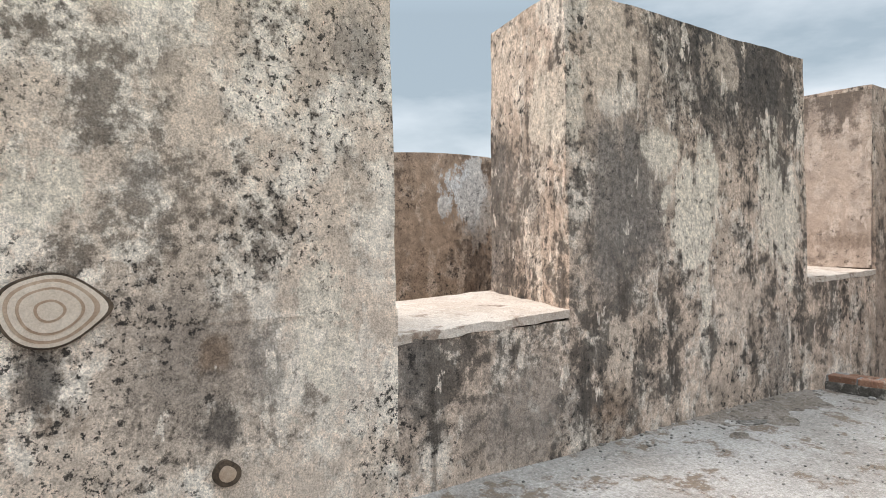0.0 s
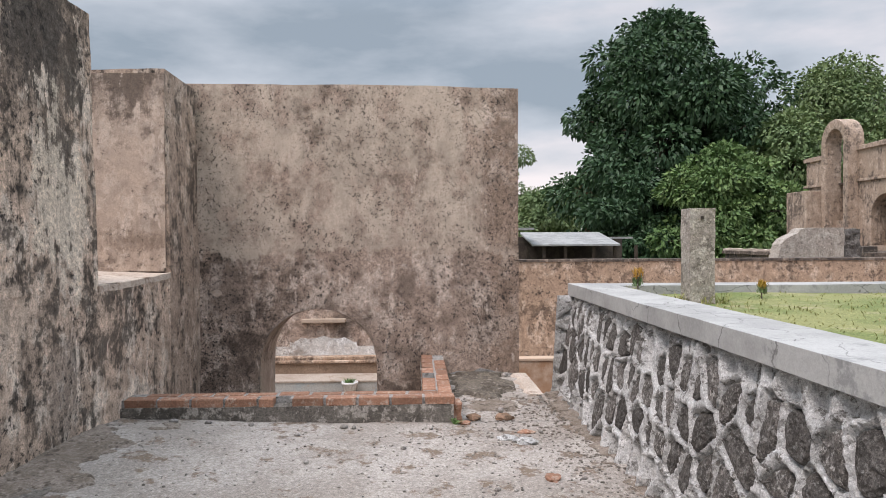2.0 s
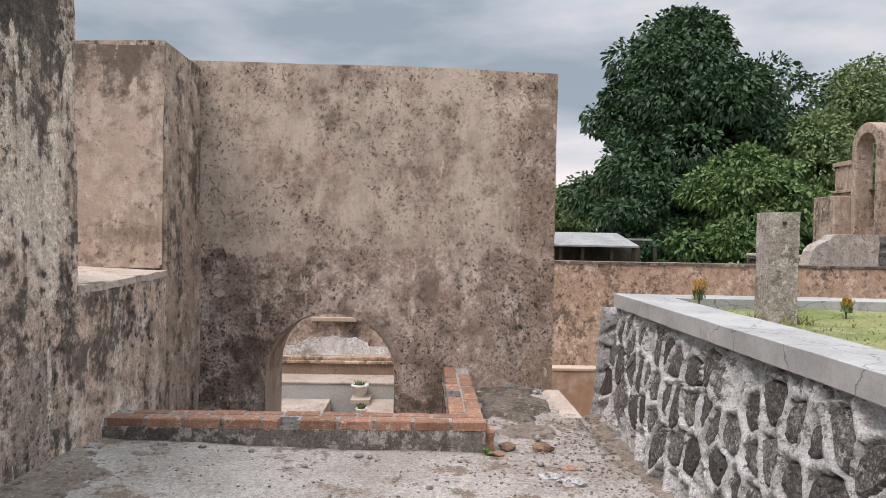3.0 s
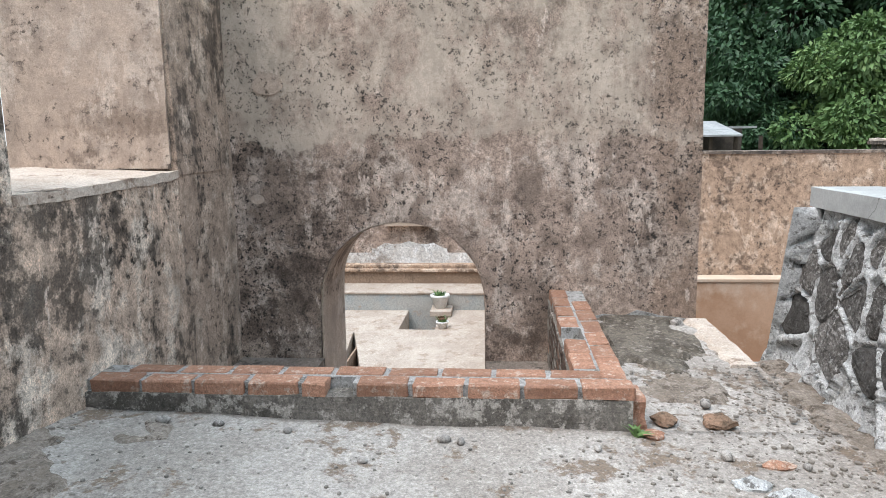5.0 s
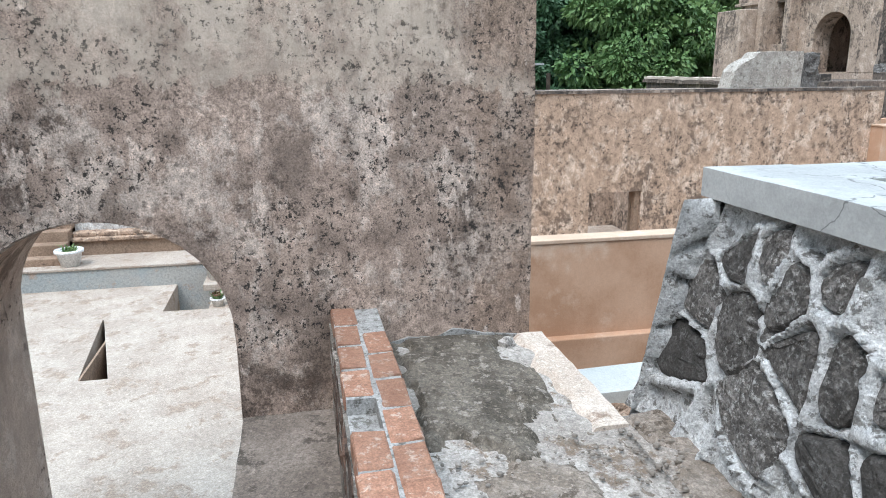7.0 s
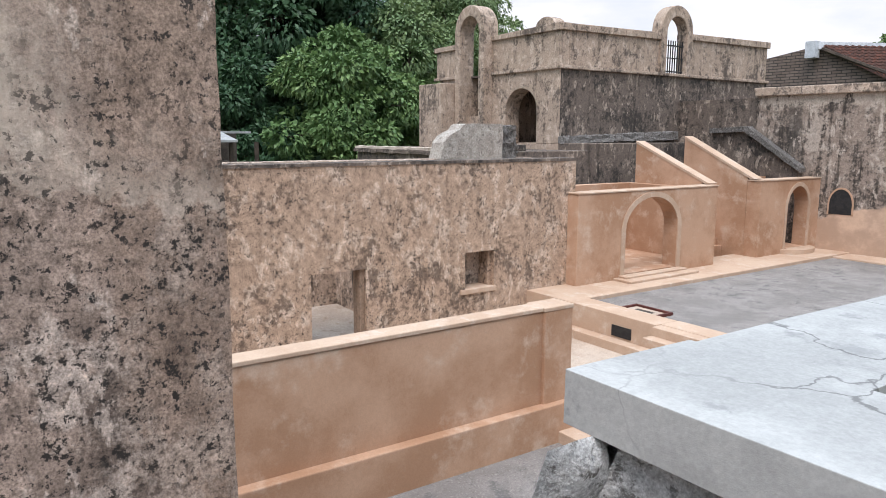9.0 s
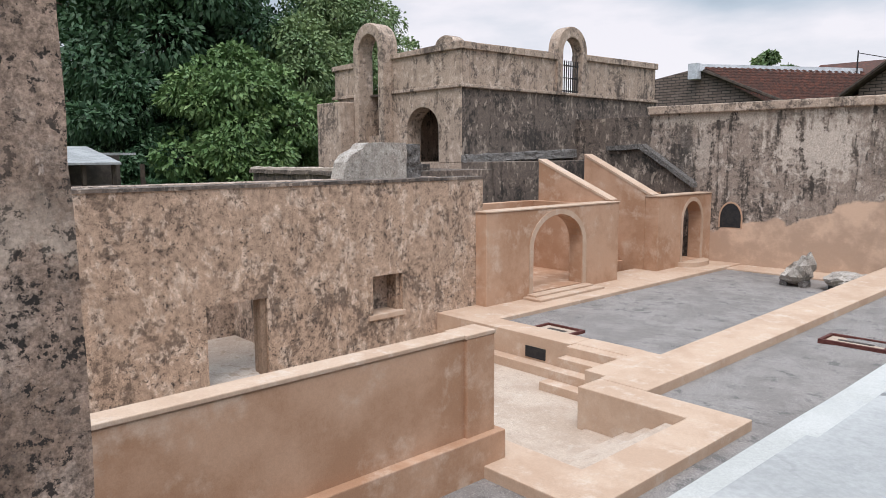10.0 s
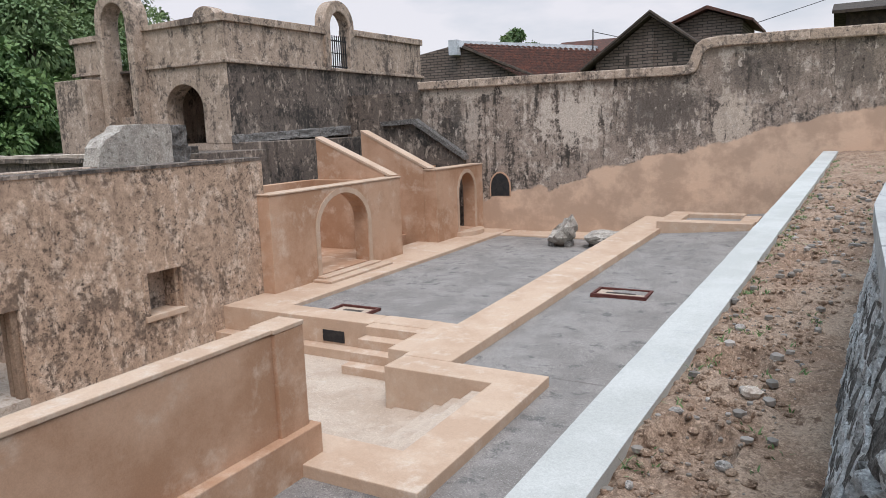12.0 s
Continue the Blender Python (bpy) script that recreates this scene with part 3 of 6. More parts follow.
def part(name, bm, mat, parent, label="", bevel=0.0, smooth=False):
    """A mesh made in world coordinates, hung under a thing (an Empty) or under a part (a mesh at the origin)."""
    ob = new(name, finish(name, bm, mat, smooth))
    ob.parent = parent
    root = parent
    while root.parent:
        root = root.parent
    off = Vector(root.location)
    if parent == root:
        ob.location = -off
    if bevel:
        md = ob.modifiers.new("edge", "BEVEL")
        md.width, md.segments, md.limit_method, md.angle_limit = bevel, 2, "ANGLE", radians(40)
    if label:
        tagged(ob, label)
    return ob


def box(bm, x0, x1, y0, y1, z0, z1):
    vs = [bm.verts.new((x, y, z)) for z in (z0, z1) for x, y in ((x0, y0), (x1, y0), (x1, y1), (x0, y1))]
    for f in ((3, 2, 1, 0), (4, 5, 6, 7), (0, 1, 5, 4), (1, 2, 6, 5), (2, 3, 7, 6), (3, 0, 4, 7)):
        bm.faces.new([vs[i] for i in f])
    return bm


def boxes(*rows):
    bm = bmesh.new()
    for r in rows:
        box(bm, *r)
    return bm


def hexa(bm, low, high):
    """A block between a lower and an upper ring of points."""
    a = [bm.verts.new(p) for p in low]
    b = [bm.verts.new(p) for p in high]
    n = len(a)
    bm.faces.new(a[::-1])
    bm.faces.new(b)
    for i in range(n):
        bm.faces.new((a[i], a[(i + 1) % n], b[(i + 1) % n], b[i]))
    return bm


def slab(bm, outline, origin, u, v, depth):
    """Extrudes an outline of (a, b) in the plane origin + a*u + b*v along depth."""
    origin, u, v, depth = Vector(origin), Vector(u), Vector(v), Vector(depth)
    front = [bm.verts.new(origin + u * a + v * b) for a, b in outline]
    back = [bm.verts.new(origin + u * a + v * b + depth) for a, b in outline]
    n = len(front)
    f = [bm.faces.new(front), bm.faces.new(back[::-1])]
    for q in f:
        q.normal_update()
    for i in range(n):
        bm.faces.new((front[i], back[i], back[(i + 1) % n], front[(i + 1) % n]))
    bmesh.ops.triangulate(bm, faces=f)
    return bm


def arch(c, half, foot, spring, top, n=14):
    """Outline points of an arched opening from its right foot over the crown to its left foot."""
    pts = [(c + half, foot)]
    for i in range(n + 1):
        a = math.pi * i / n
        pts.append((c + half * math.cos(a), spring + (top - spring) * math.sin(a)))
    pts.append((c - half, foot))
    return pts


def wall_with_arch(bm, a0, a1, z0, z1, opening, origin, u, depth, top=None):
    """A wall in the vertical plane through origin along u, with an arched notch from its foot."""
    outline = [(a1, z0)] + (top or [(a1, z1), (a0, z1)]) + [(a0, z0)] + opening[::-1]
    return slab(bm, outline, origin, u, (0, 0, 1), depth)


def tube(bm, points, radius, sides=8):
    rings = []
    for i, p in enumerate(points):
        p = Vector(p)
        d = (Vector(points[min(i + 1, len(points) - 1)]) - Vector(points[max(i - 1, 0)])).normalized()
        a = d.orthogonal().normalized()
        b = d.cross(a)
        r = radius[i] if isinstance(radius, (list, tuple)) else radius
        rings.append([bm.verts.new(p + (a * math.cos(t) + b * math.sin(t)) * r) for t in (2 * math.pi * k / sides for k in range(sides))])
    for r0, r1 in zip(rings, rings[1:]):
        for k in range(sides):
            bm.faces.new((r0[k], r0[(k + 1) % sides], r1[(k + 1) % sides], r1[k]))
    bm.faces.new(rings[0][::-1])
    bm.faces.new(rings[-1])
    return bm


def rough_up(bm, size, amp, freq=3.0, keep=None):
    """Splits long edges and moves the surface in and out a little, as hand-laid plaster is."""
    bmesh.ops.triangulate(bm, faces=bm.faces)
    for _ in range(7):
        long = [e for e in bm.edges if e.calc_length() > size]
        if not long:
            break
        bmesh.ops.subdivide_edges(bm, edges=long, cuts=1)
        bmesh.ops.triangulate(bm, faces=[f for f in bm.faces if len(f.verts) > 3])
    for v in bm.verts:
        if keep and keep(v.co):
            continue
        p = v.co
        v.co = p + Vector((noise.noise(p * freq), noise.noise(p * freq + Vector((9, 0, 0))), noise.noise(p * freq + Vector((0, 9, 0))))) * amp
        v.co += Vector((noise.noise(p * freq * 4), noise.noise(p * freq * 4 + Vector((9, 0, 0))), noise.noise(p * freq * 4 + Vector((0, 9, 0))))) * amp * 0.4
    return bm


def pebble(bm, c, r, flat=0.6, seed=0, rings=4, sides=7):
    rnd = random.Random(seed)
    ax = rnd.uniform(0.75, 1.3)
    rot = rnd.uniform(0, 6.28)
    rows = []
    for i in range(1, rings):
        a = math.pi * i / rings
        row = []
        for k in range(sides):
            t = 2 * math.pi * k / sides + rot
            w = rnd.uniform(0.82, 1.12)
            row.append(bm.verts.new((c[0] + r * ax * math.sin(a) * math.cos(t) * w, c[1] + r / ax * math.sin(a) * math.sin(t) * w, c[2] + r * flat * math.cos(a))))
        rows.append(row)
    t, b = bm.verts.new((c[0], c[1], c[2] + r * flat)), bm.verts.new((c[0], c[1], c[2] - r * flat))
    for k in range(sides):
        bm.faces.new((t, rows[0][k], rows[0][(k + 1) % sides]))
        bm.faces.new((b, rows[-1][(k + 1) % sides], rows[-1][k]))
        for r0, r1 in zip(rows, rows[1:]):
            bm.faces.new((r0[k], r1[k], r1[(k + 1) % sides], r0[(k + 1) % sides]))
    return bm


# ---- ground and terrace ----
bm = bmesh.new()
bmesh.ops.create_grid(bm, x_segments=40, y_segments=40, size=600)
for v in bm.verts:
    v.co.z = -2.56
structure("ground", bm, M_GROUND, "green and brown open ground reaching the horizon", "ground")


def terrace_height(x, y):
    side = min(max((y + 1.0) / 3.2, 0), 1)
    z = 0.03 + 0.13 * side * side
    if x > 5.9:
        z = z + (0.03 - z) * min((x - 5.9) / 0.8, 1) * 0.6
    return z + 0.012 * noise.noise(Vector((x * 2.1, y * 2.1, 0))) + 0.006 * noise.noise(Vector((x * 9, y * 9, 3)))


def sheet(x0, x1, y0, y1, step, height, skirt=0.0):
    bm = bmesh.new()
    nx, ny = max(int((x1 - x0) / step), 1), max(int((y1 - y0) / step), 1)
    rows = [[bm.verts.new((x0 + (x1 - x0) * i / nx, y0 + (y1 - y0) * j / ny, 0)) for j in range(ny + 1)] for i in range(nx + 1)]
    for r in rows:
        for v in r:
            v.co.z = height(v.co.x, v.co.y)
    for r0, r1 in zip(rows, rows[1:]):
        for j in range(ny):
            bm.faces.new((r0[j], r1[j], r1[j + 1], r0[j + 1]))
    if skirt:
        edges = [e for e in bm.edges if e.is_boundary]
        made = bmesh.ops.extrude_edge_only(bm, edges=edges)["geom"]
        for v in made:
            if isinstance(v, bmesh.types.BMVert):
                v.co.z -= skirt
    return bm


structure("terrace_floor", sheet(-5, 6.62, -1.5, 2.3, 0.07, terrace_height, 0.2), M_FLOOR, "worn grey concrete terrace with brown stains and grit", "floor", smooth=True)
structure("terrace_floor_corner", sheet(6.62, 8.5, -0.93, 0.0, 0.05, lambda x, y: terrace_height(x, y) - 0.012, 0.2), M_FLOOR, "broken concrete corner of the terrace beside the brick kerb", "floor", smooth=True)
structure("terrace_floor_verge", sheet(6.62, 7.58, -1.3, -0.93, 0.05, lambda x, y: terrace_height(x, y) - 0.012 + 0.10 * max(-1.0 - y, 0), 0.2), M_FLOOR, "gritty concrete verge under the stone wall", "floor", smooth=True)
structure("terrace_base", boxes((-5, 6.60, -1.3, 2.9, -2.5, -0.12), (6.60, 8.468, -0.90, 0.08, -2.5, -0.13)), M_PEACH, "plastered flank of the terrace", "wall")
bm = sheet(7.50, 8.462, -0.95, -0.76, 0.02, lambda x, y: 0.034 + 0.008 * noise.noise(Vector((x * 9, y * 9, 0))) - 0.05 * max(0, y + 0.83 + 0.06 * noise.noise(Vector((x * 6, 2, 0)))) / 0.06, 0.1)
structure("terrace_edge", bm, M_SILL, "pale chipped cement edge strip of the terrace", "trim")
bm = boxes((7.45, 8.52, -1.02, -0.905, -2.5, -0.05))
structure("terrace_flank", bm, M_SILL, "pale cement flank below the terrace edge", "wall")

# ---- parapet with embrasures ----
def merlon(name, x0, x1, xb0, xb1, z0, z1, z1b, label, mat=M_PARAPET):
    bm = bmesh.new()
    hexa(bm, [(x0, 2.2, z0), (x1, 2.2, z0), (xb1, 3.2, z0), (xb0, 3.2, z0)], [(x0, 2.24, z1), (x1, 2.24, z1b), (xb1, 3.2, z1b), (xb0, 3.2, z1)])
    rough_up(bm, 0.13, 0.012, 2.2, lambda p: p.z < z0 + 0.02)
    return structure(name, bm, mat, label, "wall", smooth=False)


structure("parapet_wall_foot_west", rough_up(boxes((-5, 2.23, 2.2, 3.2, -0.3, 1.05)), 0.13, 0.010, 2.2, lambda p: p.z > 1.04), M_PALE, "weathered pale beige plaster parapet with brown stains", "wall")
structure("parapet_wall_foot", rough_up(hexa(boxes((2.23, 3.72, 2.2, 3.2, -0.3, 0.905)), [(3.40, 2.2, -0.29), (7.64, 2.2, -0.29), (7.64, 3.2, -0.29), (3.72, 3.2, -0.29)], [(3.40, 2.2, 1.05), (7.64, 2.2, 1.05), (7.64, 3.2, 1.05), (3.72, 3.2, 1.05)]), 0.13, 0.010, 2.2, lambda p: p.z > 1.04), M_PARAPET, "weathered beige plaster parapet with black stains", "wall")
merlon("parapet_wall_west", -5, 2.22, -5, 2.10, 1.05, 2.75, 2.75, "tall weathered beige plaster merlon with pits and stains", M_PALE)
merlon("parapet_wall_middle", 3.40, 6.27, 3.72, 6.16, 1.05, 2.80, 2.82, "tall plaster merlon streaked black with a bare pale patch")
merlon("parapet_wall_east", 7.65, 8.468, 7.70, 8.468, 1.05, 2.80, 2.80, "plaster pier closing the parapet with a pinkish cheek", M_GRIMY_SHADED)
structure("parapet_cheek", rough_up(boxes((7.636, 7.675, 2.24, 3.19, 1.09, 2.76)), 0.12, 0.006, 3), M_CHEEK, "pinkish bare plaster on the embrasure's side", "wall")
structure("merlon_foot_west", rough_up(boxes((2.0, 2.215, 2.22, 3.2, 0.85, 1.06)), 0.1, 0.006, 3), M_PALE, "pale plaster side of the embrasure", "wall")
for nm, xa, xb, za, zb in (("window_sill_1", 2.205, 3.395, 0.925, 0.97), ("window_sill_2", 6.265, 7.645, 1.045, 1.07)):
    bm = bmesh.new()
    hexa(bm, [(xa, 2.195, za - 0.045), (xb, 2.195, zb - 0.045), (xb + 0.33 * (nm[-1] == "1"), 3.21, zb - 0.01), (xa - 0.1, 3.21, za - 0.01)], [(xa, 2.195, za), (xb, 2.195, zb), (xb + 0.33 * (nm[-1] == "1"), 3.21, zb + 0.035), (xa - 0.1, 3.21, za + 0.035)])
    structure(nm, rough_up(bm, 0.07, 0.010, 7), M_SILL, "pale cement sill of an embrasure with a broken front edge", "sill")
structure("pit_side_wall", rough_up(boxes((7.64, 8.468, 2.205, 3.2, -0.35, 1.06), (6.6, 7.65, 2.21, 2.9, -2.5, -0.25)), 0.13, 0.008, 2.2), M_GRIMY_SHADED, "stained plaster wall beside the stair pit", "wall")
bm = bmesh.new()
hexa(bm, [(1.0, 4.7, -2.5), (4.75, 4.7, -2.5), (4.75, 5.0, -2.5), (1.0, 5.0, -2.5)], [(1.0, 4.7, 1.98), (4.75, 4.7, 2.18), (4.75, 5.0, 2.18), (1.0, 5.0, 1.98)])
hexa(bm, [(4.75, 4.7, -2.5), (9.5, 5.6, -2.5), (9.5, 5.9, -2.5), (4.75, 5.0, -2.5)], [(4.75, 4.7, 2.18), (9.5, 5.6, 2.25), (9.5, 5.9, 2.25), (4.75, 5.0, 2.18)])
rough_up(bm, 0.3, 0.015, 1.5)
structure("outer_wall", bm, M_OLD, "stained old plaster wall beyond the parapet", "wall")

# ---- big cross wall with the low arch ----
bm = bmesh.new()
low_arch = [(0.5, -2.5), (0.5, 0.08)] + [(1.07 - 0.57 * math.cos(math.pi * k / 18), 0.10 + 0.58 * math.sin(math.pi * k / 18) ** 0.9) for k in range(1, 18)] + [(1.64, 0.02), (1.64, -2.5)]
outline = [(-0.89, -2.5), (-0.885, 2.82), (0.3, 2.845), (2.2, 2.86), (3.21, 2.86), (3.21, -2.5)] + low_arch[::-1]
slab(bm, outline, (8.47, 0, 0), (0, 1, 0), (0, 0, 1), (0.72, 0, 0))
rough_up(bm, 0.16, 0.009, 2.0)
structure("wall_east", bm, M_BIGWALL, "high grey-brown plaster wall, pitted, with a low arch", "wall")
# thin added lining: smooth beige plaster, its paleness also painting bounced light
bm = bmesh.new()
lining = [(y + (0.007 if y < 1.07 else -0.007), z) for y, z in low_arch]
for (y0, z0), (y1, z1), (y2, z2), (y3, z3) in zip(low_arch, low_arch[1:], lining[1:], lining):
    hexa(bm, [(8.50, y0, z0), (8.50, y1, z1), (8.50, y2, z2 - 0.006), (8.50, y3, z3 - 0.006)], [(9.20, y0, z0), (9.20, y1, z1), (9.20, y2, z2 - 0.006), (9.20, y3, z3 - 0.006)])
structure("arch_lining", bm, M_CHEEK, "smooth beige plaster lining of the low arch, paled for bounced light", "trim")
bm = bmesh.new()
slab(bm, [(-0.86, -0.02), (-0.2, -0.02), (-0.17, 0.03), (-0.28, 0.06), (-0.42, 0.05), (-0.5, 0.085), (-0.58, 0.07), (-0.66, 0.05), (-0.86, 0.03)], (8.458, 0, 0), (0, 1, 0), (0, 0, 1), (0.02, 0, 0))
structure("wall_east_foot", rough_up(bm, 0.05, 0.006, 6), M_GREYMORTAR, "grey cement skirting patch at the wall's foot", "trim")

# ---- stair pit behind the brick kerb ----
structure("pit_ledge_1", rough_up(boxes((6.83, 8.465, 1.62, 2.2, -2.5, -0.27)), 0.12, 0.008, 3), M_PITFLOOR, "dark brown-grey cement ledge in the stair pit", "floor")
structure("pit_ledge_2", rough_up(boxes((6.83, 8.465, 0.085, 0.5, -2.5, -0.275)), 0.12, 0.008, 3), M_PITFLOOR, "dark brown-grey cement ledge in the stair pit", "floor")
kerb = thing("brick_kerb", (6.7, 0, 0), "low red brick kerb with dark mossy render and two missing bricks", "kerb")
part("render", rough_up(boxes((6.598, 6.835, -0.145, 2.21, -2.5, 0.165)), 0.07, 0.007, 6), M_DARKCURB, kerb, "dark mossy rendered face")
part("bedding", boxes((6.620, 6.703, -0.125, 1.02, 0.15, 0.2150), (6.620, 6.703, 1.236, 2.2, 0.15, 0.2150), (6.618, 6.703, 1.02, 1.236, 0.15, 0.156), (6.703, 6.822, -0.125, 2.2, 0.15, 0.2145), (6.822, 8.46, -0.138, -0.03, 0.15, 0.2150), (6.822, 7.318, -0.03, 0.070, 0.15, 0.2145), (7.534, 8.46, -0.03, 0.070, 0.15, 0.2145), (7.318, 7.534, -0.03, 0.068, 0.15, 0.156)), M_GREYMORTAR, kerb, "grey bedding mortar")
part("core", rough_up(boxes((6.836, 8.462, -0.15, 0.083, -2.5, 0.152)), 0.07, 0.008, 6), M_DARKCURB, kerb)

# ---- lawn retaining wall with stones set in mortar ----
rng = random.Random(5)


def stone_field(u0, u1, v0, v1, du, dv):
    """Seeds of the stones with the width of mortar left around each."""
    field = []
    for i in range(int((u1 - u0) / du) + 1):
        for j in range(int((v1 - v0) / dv) + 1):
            if rng.random() < 0.17:
                continue
            field.append((u0 + du * (i + (0.5 if j % 2 else 0.0) + rng.uniform(-0.34, 0.34)), v0 + dv * (j + 0.5 + rng.uniform(-0.34, 0.34)), rng.choice((0.012, 0.016, 0.02, 0.026, 0.036))))
    return field


def stone_face(field, u0, u1, v0, v1, step, place, normal):
    """A mortar face with raised ribs between the stones' beds."""
    nu, nv = int((u1 - u0) / step), int((v1 - v0) / step)
    seeds = np.array(field)
    us, vs = np.linspace(u0, u1, nu + 1), np.linspace(v0, v1, nv + 1)
    bm = bmesh.new()
    rows = []
    nrm = Vector(normal)
    for u in us:
        near = seeds[np.abs(seeds[:, 0] - u) < 0.5]
        d = np.hypot(near[:, 0][None, :] - u, near[:, 1][None, :] - vs[:, None])
        order = np.argsort(d, axis=1)
        row = []
        for j, v in enumerate(vs):
            a, b = order[j, 0], order[j, 1]
            gap = math.hypot(near[a, 0] - near[b, 0], near[a, 1] - near[b, 1])
            e = (d[j, b] ** 2 - d[j, a] ** 2) / (2 * gap)
            p = Vector(place(u, v))
            e += 0.010 * noise.noise(p * 9) + 0.006 * noise.noise(p * 23)
            bed = min(max((e - near[a, 2] + 0.007) / 0.010, 0), 1)
            edge = min(1.0, (u1 - u) / 0.08, (u - u0) / 0.08, (v1 - v) / 0.03)
            h = edge * (0.016 + 0.010 * noise.noise(p * 6) - 0.052 * bed) + 0.008 * noise.noise(p * 18) + 0.010 * noise.noise(p * 4)
            row.append(bm.verts.new(p + nrm * h))
        rows.append(row)
    for r0, r1 in zip(rows, rows[1:]):
        for j in range(nv):
            bm.faces.new((r0[j], r1[j], r1[j + 1], r0[j + 1]))
    return bm


def front_place(u, v):
    k = v / 0.875
    return (u - 0.34 * k * max(0, (u - 6.9) / 0.82), -1.06 - 0.16 * k - 0.03 * noise.noise(Vector((u * 1.5, v * 2, 0))) + 0.12 * max(0.12 - v, 0), v)


def wall_foot(y):
    """x of the foot of the wall along the planting bed."""
    return 7.83 - 0.088 * (-1.12 - y) if y > -4.1 else 7.568 - 0.025 * (-4.1 - y) - 0.0022 * (-4.1 - y) ** 2


def wall_head(y):
    return 7.43 - 0.012 * (-1.12 - y) if y > -4.1 else 7.394 - 0.075 * (-4.1 - y) - 0.0016 * (-4.1 - y) ** 2


def end_place(u, v):
    k = (v + 0.46) / 1.335
    y = -1.12 - u
    return (wall_foot(y) + (wall_head(y) - wall_foot(y)) * k, y, v)


front_field = stone_field(0.9, 7.6, 0.0, 0.86, 0.178, 0.198)
end_field = stone_field(0.0, 5.9, -0.45, 0.86, 0.19, 0.20)
core = boxes((-5, 7.40, -1.9, -1.26, -2.5, 0.868))
hexa(core, [(4.6, -22.0, -2.5), (5.2, -22.0, -2.5), (7.2, -4.1, -2.5), (7.36, -1.27, -2.5), (6.9, -1.9, -2.5)], [(4.6, -22.0, 0.869), (5.2, -22.0, 0.869), (7.2, -4.1, 0.869), (7.36, -1.27, 0.869), (6.9, -1.9, 0.869)])
structure("retaining_wall_core", core, M_MORTAR, "cement core of the lawn's retaining wall", "wall")
front = structure("retaining_wall", stone_face(front_field, 0.6, 7.74, -0.02, 0.872, 0.0155, front_place, (0, 0.98, 0.18)), M_MORTAR, "retaining wall of dark river stones in pale cement mortar", "wall", smooth=True)
end = structure("retaining_wall_end", stone_face(end_field, -0.06, 6.0, -0.5, 0.872, 0.018, end_place, (0.96, 0, 0.28)), M_MORTAR, "battered end of the stone retaining wall", "wall", smooth=True)
bm = bmesh.new()
ys = [-7.1, -9, -11, -13, -15, -17, -19, -22]
for ya, yb in zip(ys, ys[1:]):
    hexa(bm, [(wall_head(yb) - 0.3, yb, -0.6), (wall_foot(yb), yb, -0.6), (wall_foot(ya), ya, -0.6), (wall_head(ya) - 0.3, ya, -0.6)], [(wall_head(yb) - 0.3, yb, 0.87), (wall_head(yb), yb, 0.87), (wall_head(ya), ya, 0.87), (wall_head(ya) - 0.3, ya, 0.87)])
structure("retaining_wall_far", rough_up(bm, 0.25, 0.04, 4), M_MORTAR, "stone retaining wall along the planting bed", "wall")
bm = bmesh.new()
hexa(bm, [(-5, -1.50, 0.87), (7.498, -1.50, 0.87), (7.502, -1.165, 0.87), (-5, -1.165, 0.87)], [(-5, -1.50, 0.968), (7.498, -1.50, 0.968), (7.502, -1.165, 0.968), (-5, -1.165, 0.968)])
ys = [-1.502, -2.8, -4.1, -6, -8, -11, -14, -18, -22]
for ya, yb in zip(ys, ys[1:]):
    pa, pb = wall_head(ya) + 0.06, wall_head(yb) + 0.06
    hexa(bm, [(pb - 0.33, yb, 0.87), (pb, yb, 0.87), (pa, ya, 0.87), (pa - 0.33, ya, 0.87)], [(pb - 0.33, yb, 0.967), (pb, yb, 0.967), (pa, ya, 0.967), (pa - 0.33, ya, 0.967)])
rough_up(bm, 0.35, 0.003, 3)
bmesh.ops.remove_doubles(bm, verts=bm.verts, dist=0.0005)
structure("retaining_wall_coping", bm, M_COPING, "pale grey cement coping with hairline cracks", "trim", bevel=0.006)
lawn = sheet(-5, 7.2, -22, -1.49, 0.25, lambda x, y: 0.90 + 0.02 * noise.noise(Vector((x, y, 0))) - 0.03 * max(-y - 1.6, 0) * 0.05)
for v in lawn.verts:
    v.co.x = -5 + (v.co.x + 5) * (wall_head(v.co.y) - 0.25 + 5) / 12.2
structure("lawn", lawn, M_LAWN, "short yellow-green lawn on a raised bed", "lawn", smooth=True)

# ---- lower court ----
Z = -1.8
structure("court_ground", boxes((8.8, 12.15, -6.16, 3, -2.5, -1.93), (8.8, 11.26, -8.3, -6.16, -2.5, -1.93), (8.8, 12.15, -23, -8.3, -2.5, -1.93)), M_GRAVEL, "level grey sand between the kerb and the path", "ground")
bm = bmesh.new()
hexa(bm, [(8.0, -24, -2.5), (12.1, -24, -2.5), (12.1, -9.0, -2.5), (8.8, -9.0, -2.5)], [(7.9, -24, -1.0), (12.0, -24, -1.28), (12.1, -9.0, -1.925), (8.8, -9.0, -1.925)])
structure("court_ground_rise", bm, M_GRAVEL, "grey sand rising gently to the boundary wall", "ground")
structure("sunken_floor", boxes((12.15, 20.5, -9.9, 5, -2.55, -2.4)), M_CREAM, "smooth cream floor of the sunken yard", "floor")
